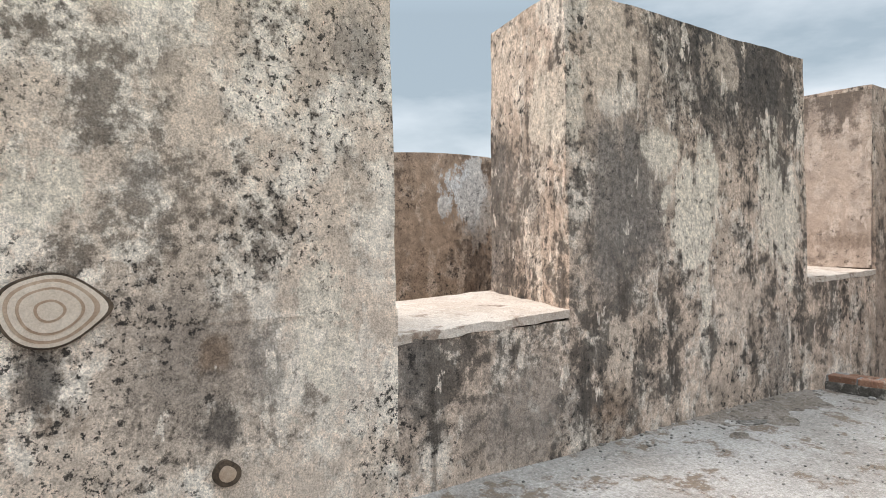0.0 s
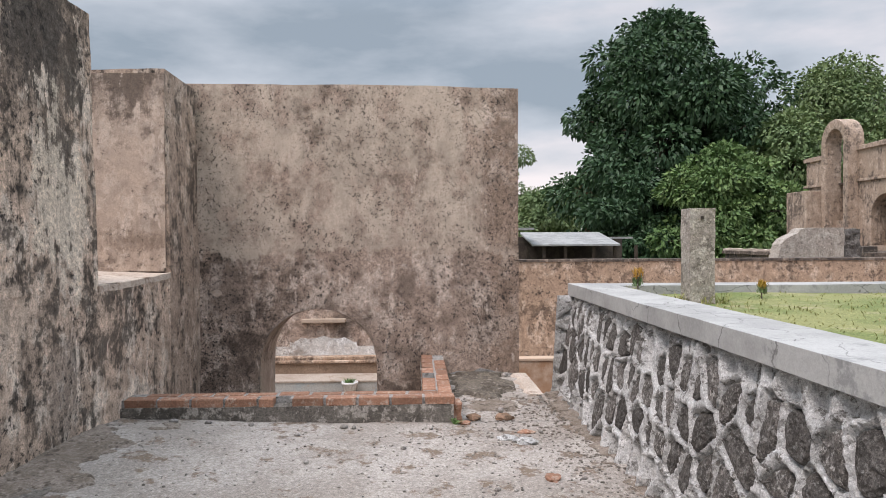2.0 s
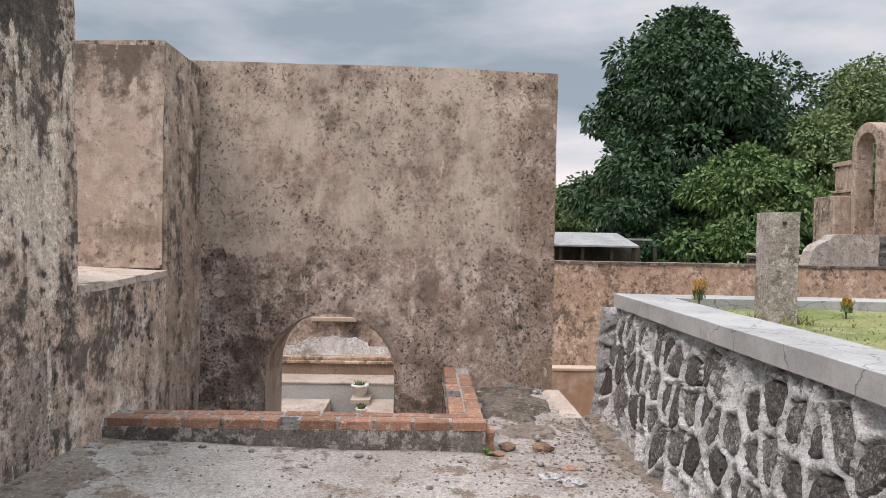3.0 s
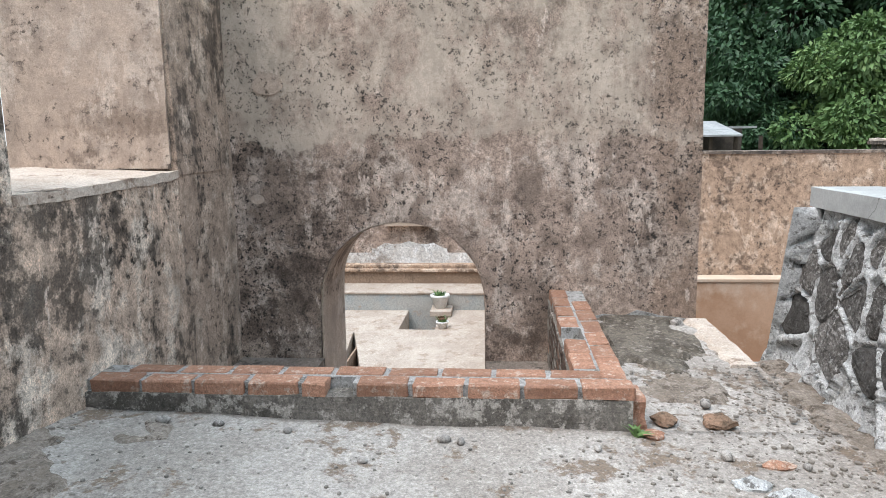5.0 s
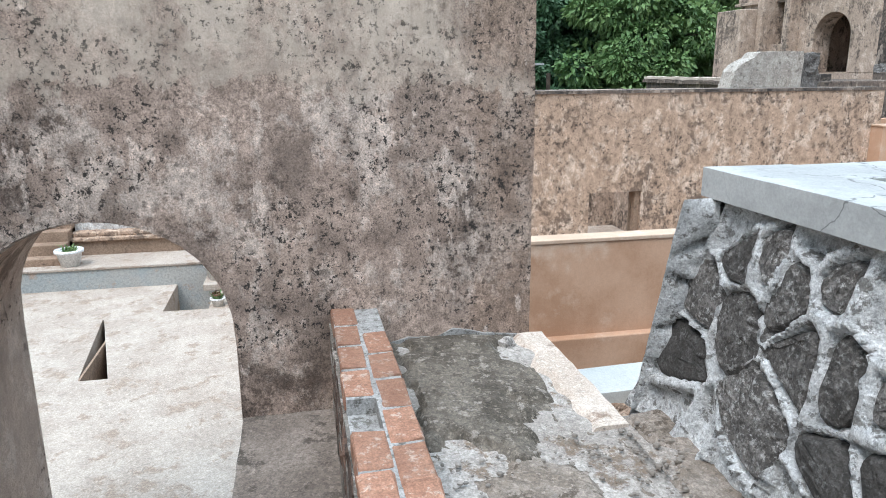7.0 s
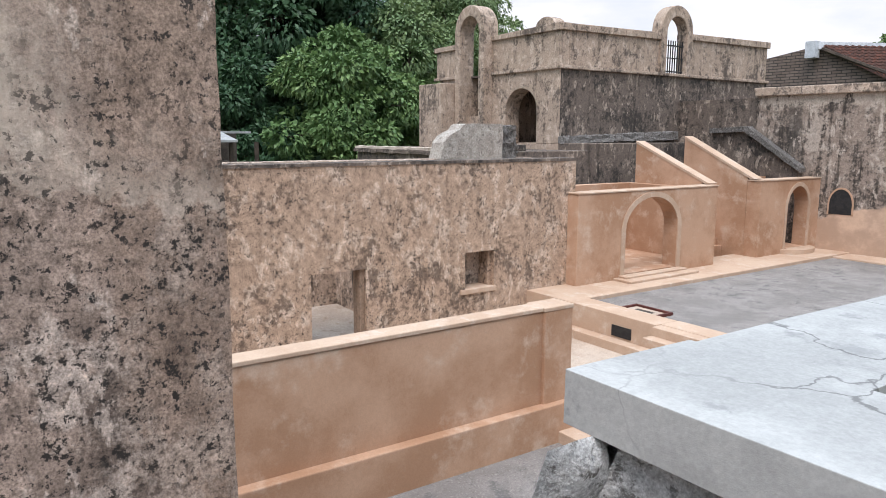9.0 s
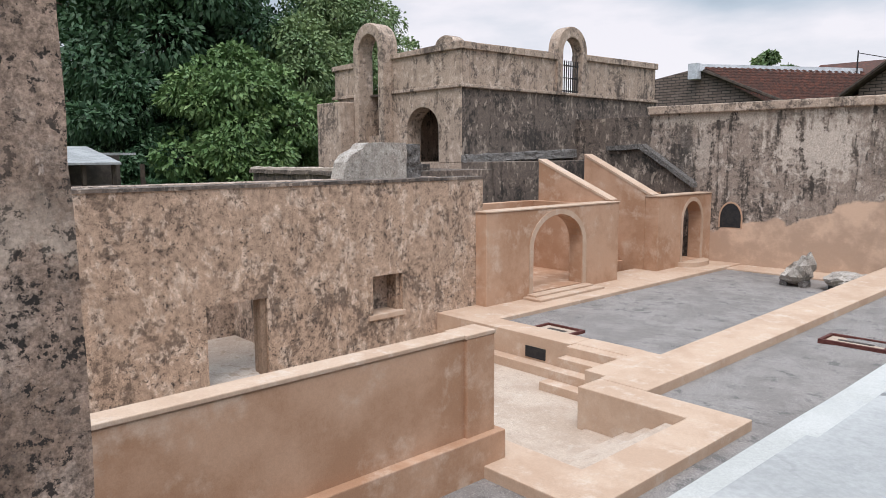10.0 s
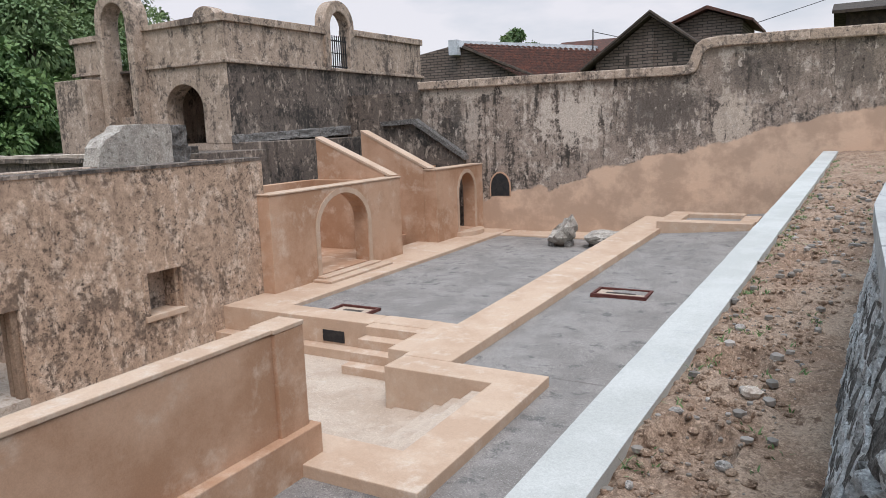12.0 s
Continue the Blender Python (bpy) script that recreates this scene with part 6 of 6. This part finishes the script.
# ---- houses and shelter beyond ----
def house(x0, x1, y0, y1, base, eave, ridge, along_x, wall_m, roof_m, label, tiles=True):
    h = thing("house", ((x0 + x1) / 2, (y0 + y1) / 2, base), label, "house", "houses behind the boundary wall")
    bm = bmesh.new()
    if along_x:
        mid = (y0 + y1) / 2
        slab(bm, [(y0, base), (y1, base), (y1, eave), (mid, ridge), (y0, eave)], (x0, 0, 0), (0, 1, 0), (0, 0, 1), (x1 - x0, 0, 0))
    else:
        mid = (x0 + x1) / 2
        slab(bm, [(x0, base), (x1, base), (x1, eave), (mid, ridge), (x0, eave)], (0, y0, 0), (1, 0, 0), (0, 0, 1), (0, y1 - y0, 0))
    part("wall", bm, wall_m, h)
    for side in (-1, 1):
        bm = bmesh.new()
        o = 0.5
        if along_x:
            e = (y0 - o, y1 + o)[side > 0]
            k = (ridge - eave) / abs(mid - (y0, y1)[side > 0])
            slab(bm, [(mid, ridge + 0.05), (e, eave + 0.05 - k * o), (e, eave + 0.17 - k * o), (mid, ridge + 0.2)], (x0 - o, 0, 0), (0, 1, 0), (0, 0, 1), (x1 - x0 + 2 * o, 0, 0))
        else:
            e = (x0 - o, x1 + o)[side > 0]
            k = (ridge - eave) / abs(mid - (x0, x1)[side > 0])
            slab(bm, [(mid, ridge + 0.05), (e, eave + 0.05 - k * o), (e, eave + 0.17 - k * o), (mid, ridge + 0.2)], (0, y0 - o, 0), (1, 0, 0), (0, 0, 1), (0, y1 - y0 + 2 * o, 0))
        roof = part("roof", bm, roof_m, h)
        if tiles:
            rows_n = 10
            for r in range(rows_n):
                bm = bmesh.new()
                f0, f1 = r / rows_n, (r + 1) / rows_n
                if along_x:
                    p0, p1 = mid + (e - mid) * f0, mid + (e - mid) * f1
                    z0, z1 = ridge + 0.2 + (eave - k * o - ridge) * f0, ridge + 0.2 + (eave - k * o - ridge) * f1
                    n = int((x1 - x0 + 1) / 0.24)
                    for c in range(n):
                        xx = x0 - o + 0.24 * c
                        box_pts = [(xx, p0, z0), (xx + 0.2, p0, z0), (xx + 0.2, p1, z1 + 0.05), (xx, p1, z1 + 0.05)]
                        v = [bm.verts.new(q) for q in box_pts] + [bm.verts.new((xx + 0.1, p0, z0 + 0.05)), bm.verts.new((xx + 0.1, p1, z1 + 0.10))]
                        bm.faces.new((v[0], v[4], v[5], v[3]))
                        bm.faces.new((v[4], v[1], v[2], v[5]))
                        bm.faces.new((v[3], v[5], v[2]))
                else:
                    p0, p1 = mid + (e - mid) * f0, mid + (e - mid) * f1
                    z0, z1 = ridge + 0.2 + (eave - k * o - ridge) * f0, ridge + 0.2 + (eave - k * o - ridge) * f1
                    n = int((y1 - y0 + 1) / 0.24)
                    for c in range(n):
                        yy = y0 - o + 0.24 * c
                        v = [bm.verts.new(q) for q in ((p0, yy, z0), (p0, yy + 0.2, z0), (p1, yy + 0.2, z1 + 0.05), (p1, yy, z1 + 0.05), (p0, yy + 0.1, z0 + 0.05), (p1, yy + 0.1, z1 + 0.10))]
                        bm.faces.new((v[0], v[4], v[5], v[3]))
                        bm.faces.new((v[4], v[1], v[2], v[5]))
                        bm.faces.new((v[3], v[5], v[2]))
                tagged(part("tiling", bm, roof_m, roof), kind="stuff")
    return h


h1 = thing("house", (23, -33, -2.5), "brick house with a mossy clay tile roof and zinc ridge", "house", "houses behind the boundary wall")
bm = bmesh.new()
slab(bm, [(28.5, -2.5), (28.5, 4.6), (23.9, 5.30), (20.3, 3.6), (20.3, -2.5)], (0, -32.0, 0), (1, 0, 0), (0, 0, 1), (0, -0.3, 0))
part("wall", bm, M_HOUSEBRICK, h1)
RIDGE_A, RIDGE_B, EAVE_A, EAVE_B = Vector((23.8, -31.85, 5.28)), Vector((17.9, -34.2, 4.75)), Vector((20.2, -31.5, 3.45)), Vector((15.6, -33.6, 3.1))
bm = bmesh.new()
low = Vector((0, 0, -0.14))
hexa(bm, [RIDGE_A + low, RIDGE_B + low, EAVE_B + low, EAVE_A + low], [RIDGE_A, RIDGE_B, EAVE_B, EAVE_A])
roof = part("roof", bm, M_TILE, h1)
bm = bmesh.new()
for i in range(12):
    for j in range(26):
        def roof_at(a, b, up=0.0):
            return RIDGE_A.lerp(RIDGE_B, b).lerp(EAVE_A.lerp(EAVE_B, b), a) + Vector((0, 0, up))
        a0, a1, b0, b1 = i / 12, (i + 1.1) / 12, j / 26, (j + 0.9) / 26
        v = [bm.verts.new(q) for q in (roof_at(a0, b0, 0.01), roof_at(a0, (b0 + b1) / 2, 0.06), roof_at(a0, b1, 0.01), roof_at(a1, b0, 0.06), roof_at(a1, (b0 + b1) / 2, 0.12), roof_at(a1, b1, 0.06))]
        bm.faces.new((v[0], v[1], v[4], v[3]))
        bm.faces.new((v[1], v[2], v[5], v[4]))
        bm.faces.new((v[3], v[4], v[5]))
tagged(part("tiling", bm, M_TILE, roof), kind="stuff")
bm = bmesh.new()
hexa(bm, [RIDGE_A + Vector((0.2, 0.15, -0.16)), RIDGE_B + Vector((0, 0.15, -0.12)), RIDGE_B + Vector((0, -0.2, -0.12)), RIDGE_A + Vector((0.2, -0.2, -0.16))], [RIDGE_A + Vector((0.2, 0.12, 0.16)), RIDGE_B + Vector((0, 0.12, 0.12)), RIDGE_B + Vector((0, -0.2, 0.12)), RIDGE_A + Vector((0.2, -0.2, 0.16))])
part("ridge_cap", bm, M_METAL, h1, "pale zinc ridge cap")
part("ridge_end", boxes((23.85, 24.3, -31.9, -31.5, 4.75, 5.45)), M_METAL, h1, "white folded end of the ridge cap")
part("barge_board", tube(bmesh.new(), [(23.7, -31.8, 5.10), (20.0, -31.6, 3.50)], 0.09, 6), M_TIMBER, h1)
house(12.5, 17.4, -37.5, -32.5, -2.5, 3.9, 5.65, False, M_HOUSEBRICK, M_TIMBER, "dark brick gabled house with two small vents", False)
vents = bpy.data.objects["house.001"]
# dark plates on the gable paint the shade in the vents
for xx in (13.9, 15.9):
    part("vent", boxes((xx, xx + 0.16, -32.52, -32.46, 3.75, 4.15)), M_SHADE, vents)
part("pilaster", boxes((14.85, 15.2, -32.5, -32.40, 3.0, 5.2)), M_HOUSEBRICK, vents)
part("verge", tube(bmesh.new(), [(11.95, -32.05, 3.62), (14.95, -32.05, 5.85), (17.95, -32.05, 3.62)], 0.09, 6), M_TIMBER, vents)
house(16.4, 20.8, -41, -37, -2.5, 4.7, 5.5, True, M_HOUSERED, M_TILE, "low orange brick house with a tile roof", False)
house(11.9, 14.9, -42, -37, -2.5, 5.75, 6.3, False, M_HOUSEBRICK, M_TILE, "tiled house roof rising behind the others", False)
house(3.4, 7.75, -40, -35, -2.5, 5.4, 5.9, True, M_TIMBER, M_TIMBER, "dark flat-roofed house behind the wall", False)
wire = thing("power_line", (17.4, -36, 5), "thin overhead cable on a small roof mast", "cable")
part("mast", tube(bmesh.new(), [(18.0, -34, 4.0), (18.0, -34, 5.6)], 0.03, 6), M_IRON_SHADE, wire)
part("wire", tube(bmesh.new(), [(18.0, -34, 5.5), (16, -36, 5.0), (12, -40, 5.8), (6, -46, 8.2), (-4, -56, 13)], 0.018, 5), M_IRON_SHADE, wire)

shelter = thing("market_shelter", (33, -8, -2.5), "low open shelter with a pale sheet roof and dark posts", "shelter")
bm = bmesh.new()
slab(bm, [(31.0, 0.30), (34.5, 0.85), (34.5, 0.92), (31.0, 0.37)], (0, -8.4, 0), (1, 0, 0), (0, 0, 1), (0, 3.7, 0))
part("roof", bm, M_ROOFGREY, shelter)
part("lean_to_roof", boxes((30.5, 32.6, -4.7, -3.1, 0.98, 1.06)), M_ROOFGREY, shelter)
part("side_roof", boxes((32.5, 33.4, -9.4, -8.5, 0.60, 0.68)), M_ROOFGREY, shelter)
# the shade below the roof is put into this wall's colour
part("back_wall", boxes((34.2, 34.4, -9.4, -3.1, -3.35, 0.7)), M_SHADE, shelter, "back wall in a dark colour painting the shade under the roof")
for yy in (-9.2, -8.3, -7.4, -6.2, -5.3, -4.6, -3.3):
    part("post", boxes((31.2, 31.32, yy, yy + 0.12, -3.35, 0.31)), M_TIMBER, shelter)
part("counter", boxes((31.4, 32.0, -8.3, -3.2, -3.35, -0.35)), M_HOUSEBRICK, shelter)
shelter.location.z += 0.80


# ---- trees ----
def tree(x, y, base, height, radius, trunk_r, leaf_m, seed, lobes, leaves, leaf, label, low=0.25, shape=1.0):
    rnd = random.Random(seed)
    nr = np.random.RandomState(seed)
    t = thing("tree", (x, y, base), label, "tree", "trees beyond the ruins")
    bm = bmesh.new()
    trunk = [(x + 0.25 * math.sin(k * 1.3 + seed), y + 0.25 * math.cos(k * 1.7 + seed), base + height * 0.8 * k / 6) for k in range(7)]
    trunk[0] = (x, y, base - 0.3)
    tube(bm, trunk, [trunk_r * (1.15 - 0.16 * k) for k in range(7)], 9)
    centres = []
    for k in range(lobes):
        u = rnd.uniform(low, 1.0)
        w = math.sin(math.pi * min(max((u - low) / (1.0 - low) * 0.86 + 0.14, 0), 1)) ** 0.7 * shape
        a = rnd.uniform(0, 6.28)
        d = radius * w * math.sqrt(rnd.uniform(0.05, 1.0))
        c = Vector((x + d * math.cos(a), y + d * math.sin(a), base + height * (0.04 + 0.92 * u)))
        centres.append((c, radius * rnd.uniform(0.13, 0.29)))
        if k % 3 == 0:
            s = Vector(trunk[min(int(u * 5) + 1, 5)])
            tube(bm, [s, s.lerp(c, 0.55) + Vector((0, 0, 0.3)), c], [trunk_r * 0.35, trunk_r * 0.2, trunk_r * 0.07], 6)
    part("trunk", bm, M_BARK, t)
    per = leaves // lobes
    pts, faces = [], []
    for c, r in centres:
        d = nr.normal(size=(per, 3))
        d /= np.linalg.norm(d, axis=1)[:, None]
        rad = r * (0.55 + 0.5 * nr.rand(per)) ** 0.6
        p = np.array(c) + d * rad[:, None] * np.array([1.15, 1.15, 0.8])
        out = d + np.array([0, 0, -0.55]) + 0.5 * nr.normal(size=(per, 3))
        out /= np.linalg.norm(out, axis=1)[:, None]
        side = np.cross(out, nr.normal(size=(per, 3)))
        side /= np.linalg.norm(side, axis=1)[:, None] + 1e-9
        ln = leaf * (0.7 + 0.7 * nr.rand(per))[:, None]
        b = len(pts)
        q = np.stack([p, p + out * ln * 0.5 + side * ln * 0.24, p + out * ln + np.array([0, 0, -0.12]) * ln, p + out * ln * 0.5 - side * ln * 0.24], 1).reshape(-1, 3)
        pts.extend(map(tuple, q))
        faces.extend((b + 4 * i, b + 4 * i + 1, b + 4 * i + 2, b + 4 * i + 3) for i in range(per))
    me = bpy.data.meshes.new("crown")
    me.from_pydata(pts, [], faces)
    me.materials.append(leaf_m)
    crown = new("crown", me)
    crown.parent = t
    crown.location = -Vector(t.location)
    return t


tree(47, -15.9, -2.5, 18.0, 6.9, 0.55, M_LEAF_DARK, 11, 150, 90000, 0.34, "tall broad tree with dense dark green drooping leaves", 0.22)
tree(37.5, -15.5, -2.5, 8.6, 3.6, 0.3, M_LEAF_MID, 12, 90, 52000, 0.26, "mid-green leafy tree behind the ruins", 0.12)
tree(39.5, -20.3, -2.5, 10.6, 3.8, 0.3, M_LEAF_PALE, 13, 95, 52000, 0.24, "light green leafy tree behind the building", 0.12)
tree(39, -11.5, -2.5, 7.0, 3.4, 0.25, M_LEAF_DARK, 14, 46, 28800, 0.26, "low dark green tree", 0.05)
tree(45, -26.5, -2.5, 15.0, 5.5, 0.35, M_LEAF_PALE, 15, 70, 38400, 0.23, "airy pale green tree behind the building", 0.25)
tree(52, -33, -2.5, 14.5, 5.5, 0.35, M_LEAF_PALE, 16, 60, 28800, 0.24, "airy pale green tree far behind", 0.3)
tree(58, -10.5, -2.5, 7.5, 4.5, 0.3, M_LEAF_PALE, 17, 40, 19200, 0.30, "low pale tree behind the shelter", 0.05)
tree(66, -14.5, -2.5, 9.5, 4.6, 0.3, M_LEAF_MID, 18, 40, 19200, 0.30, "distant round green tree", 0.1)
tree(60, -15.2, -2.5, 10.5, 2.2, 0.25, M_LEAF_RED, 19, 22, 9600, 0.30, "distant tree with reddish young leaves", 0.4)
tree(70, -8, -2.5, 13.5, 4.5, 0.3, M_LEAF_PALE, 20, 40, 14400, 0.30, "distant airy pale tree", 0.3)
tree(55, -20, -2.5, 9.0, 5.0, 0.3, M_LEAF_DARK, 21, 46, 22400, 0.30, "dark green tree filling the gap", 0.05)
tree(44, -13.5, -2.5, 8.0, 3.8, 0.3, M_LEAF_DARK, 22, 46, 25600, 0.27, "low dark green tree behind the ruins", 0.05)
tree(34, -62, -2.5, 12.5, 3.0, 0.3, M_LEAF_PALE, 23, 30, 11200, 0.34, "small tree rising behind the houses", 0.4)

# ---- stones of the retaining wall, and bricks of the kerb ----
def stone_outline(field, i):
    """The stone's bed: its own patch of the wall less the mortar round it, with cut corners."""
    u, v, m = field[i]
    poly = [(-0.2, -0.2), (0.2, -0.2), (0.2, 0.2), (-0.2, 0.2)]
    for k, (a, b, _) in enumerate(field):
        a, b = a - u, b - v
        far = math.hypot(a, b)
        if k == i or far > 0.5:
            continue
        a, b, reach, cut = a / far, b / far, far / 2 - m, []
        for (x0, y0), (x1, y1) in zip(poly, poly[1:] + poly[:1]):
            d0, d1 = x0 * a + y0 * b - reach, x1 * a + y1 * b - reach
            if d0 <= 0:
                cut.append((x0, y0))
            if d0 * d1 < 0:
                t = d0 / (d0 - d1)
                cut.append((x0 + (x1 - x0) * t, y0 + (y1 - y0) * t))
        poly = cut
        if len(poly) < 3:
            return []
    for _ in range(2):
        poly = [q for (x0, y0), (x1, y1) in zip(poly, poly[1:] + poly[:1]) for q in ((0.75 * x0 + 0.25 * x1, 0.75 * y0 + 0.25 * y1), (0.25 * x0 + 0.75 * x1, 0.25 * y0 + 0.75 * y1))]
    return poly


def set_stones(field, place, normal, tangent, parent, limits):
    nrm, tan = Vector(normal).normalized(), Vector(tangent)
    up = nrm.cross(tan)
    basis = Matrix((tan, up, nrm)).transposed().to_4x4()
    side = 1 if tan.dot(Vector(place(1, 0.2)) - Vector(place(0, 0.2))) > 0 else -1
    for i, (u, v, m) in enumerate(field):
        if not (limits[0] < u < limits[1] and limits[2] < v < limits[3]):
            continue
        poly = stone_outline(field, i)
        if len(poly) < 6 or min(q[1] for q in poly) + v < limits[2] - 0.05 or max(q[1] for q in poly) + v > 0.86:
            continue
        rnd = random.Random(i)
        bm = bmesh.new()
        rings = []
        for f, h in ((1.04, -0.045), (0.98, -0.012), (0.86, 0.004), (0.45, 0.010)):
            rings.append([bm.verts.new((side * a * f, b * f, h + rnd.uniform(-0.005, 0.005))) for a, b in poly])
        for r0, r1 in zip(rings, rings[1:]):
            for k in range(len(poly)):
                bm.faces.new((r0[k], r0[(k + 1) % len(poly)], r1[(k + 1) % len(poly)], r1[k]))
        bm.faces.new(rings[-1])
        ob = new("stone", finish("stone", bm, M_STONE))
        ob.parent = parent
        ob.matrix_basis = Matrix.Translation(Vector(place(u, v))) @ basis


set_stones(front_field, front_place, (0, 0.98, 0.18), (-1, 0, 0), front, (0.9, 7.57, 0.02, 0.86))
set_stones(end_field, end_place, (0.96, 0, 0.28), (0, 1, 0), end, (0.15, 4.6, -0.42, 0.86))


def brick_mesh(seed, length, mat=M_BRICK):
    rnd = random.Random(seed)
    bm = bmesh.new()
    box(bm, -length / 2, length / 2, -0.051, 0.051, -0.03, 0.03)
    bmesh.ops.bevel(bm, geom=list(bm.edges), offset=0.006, segments=1, affect="EDGES")
    for v in bm.verts:
        v.co += Vector((rnd.uniform(-1, 1), rnd.uniform(-1, 1), rnd.uniform(-1, 1))) * 0.0045
    return finish("brick", bm, mat)


bricks = [brick_mesh(s, 0.217) for s in range(6)]
dark_bricks = [brick_mesh(40 + s, 0.217, M_BRICKDARK) for s in range(4)]
half_bricks = [brick_mesh(20 + s, 0.105) for s in range(3)]
rnd = random.Random(77)


def lay(meshes, x, y, z, turn):
    ob = new("brick", rnd.choice(meshes))
    ob.parent = kerb
    ob.matrix_basis = Matrix.Translation(Vector((x, y, z)) - Vector(kerb.location)) @ Matrix.Rotation(radians(turn + rnd.uniform(-1.2, 1.2)), 4, "Z") @ Matrix.Rotation(radians(rnd.uniform(-0.8, 0.8)), 4, "X")


for k in range(10):
    y = 2.07 - 0.2355 * k
    if y < -0.12:
        break
    if k != 4:
        lay(bricks, 6.653, y, 0.190, 90)
    lay(bricks, 6.775, y - 0.115 if y - 0.115 > -0.03 else y, 0.190, 90) if y - 0.115 > -0.04 else None
lay(half_bricks, 6.775, -0.09, 0.190, 90)
for k in range(7):
    x = 6.955 + 0.2355 * k
    if x > 8.4:
        break
    if k != 2:
        lay(bricks, x, 0.022, 0.190, 0)
    if x + 0.1 < 8.4:
        lay(bricks, x - 0.10 if k else x - 0.05, -0.093, 0.190, 0)
lay(half_bricks, 6.653, 1.186, 0.186, 90)
part("corner_brick", rough_up(boxes((6.63, 6.83, -0.205, -0.150, -0.04, 0.155)), 0.03, 0.012, 14), M_BRICK, kerb, "broken brown brick in the kerb's corner")
bm = bmesh.new()
blade_clump(bm, (6.56, -0.17, terrace_height(6.56, -0.17)), 0.03, 0.05, 14, random.Random(4), 0.012, 1.6)
tagged(new("weed", finish("weed", bm, M_LEAF_MID)), "tiny green weed at the kerb's corner", "weed", kind="stuff")
for c in range(5):
    for k in range(7):
        x = 6.95 + 0.2355 * k + (0.11 if c % 2 else 0)
        if x < 8.36:
            lay(dark_bricks, x, 0.036, 0.118 - 0.070 * c, 0)
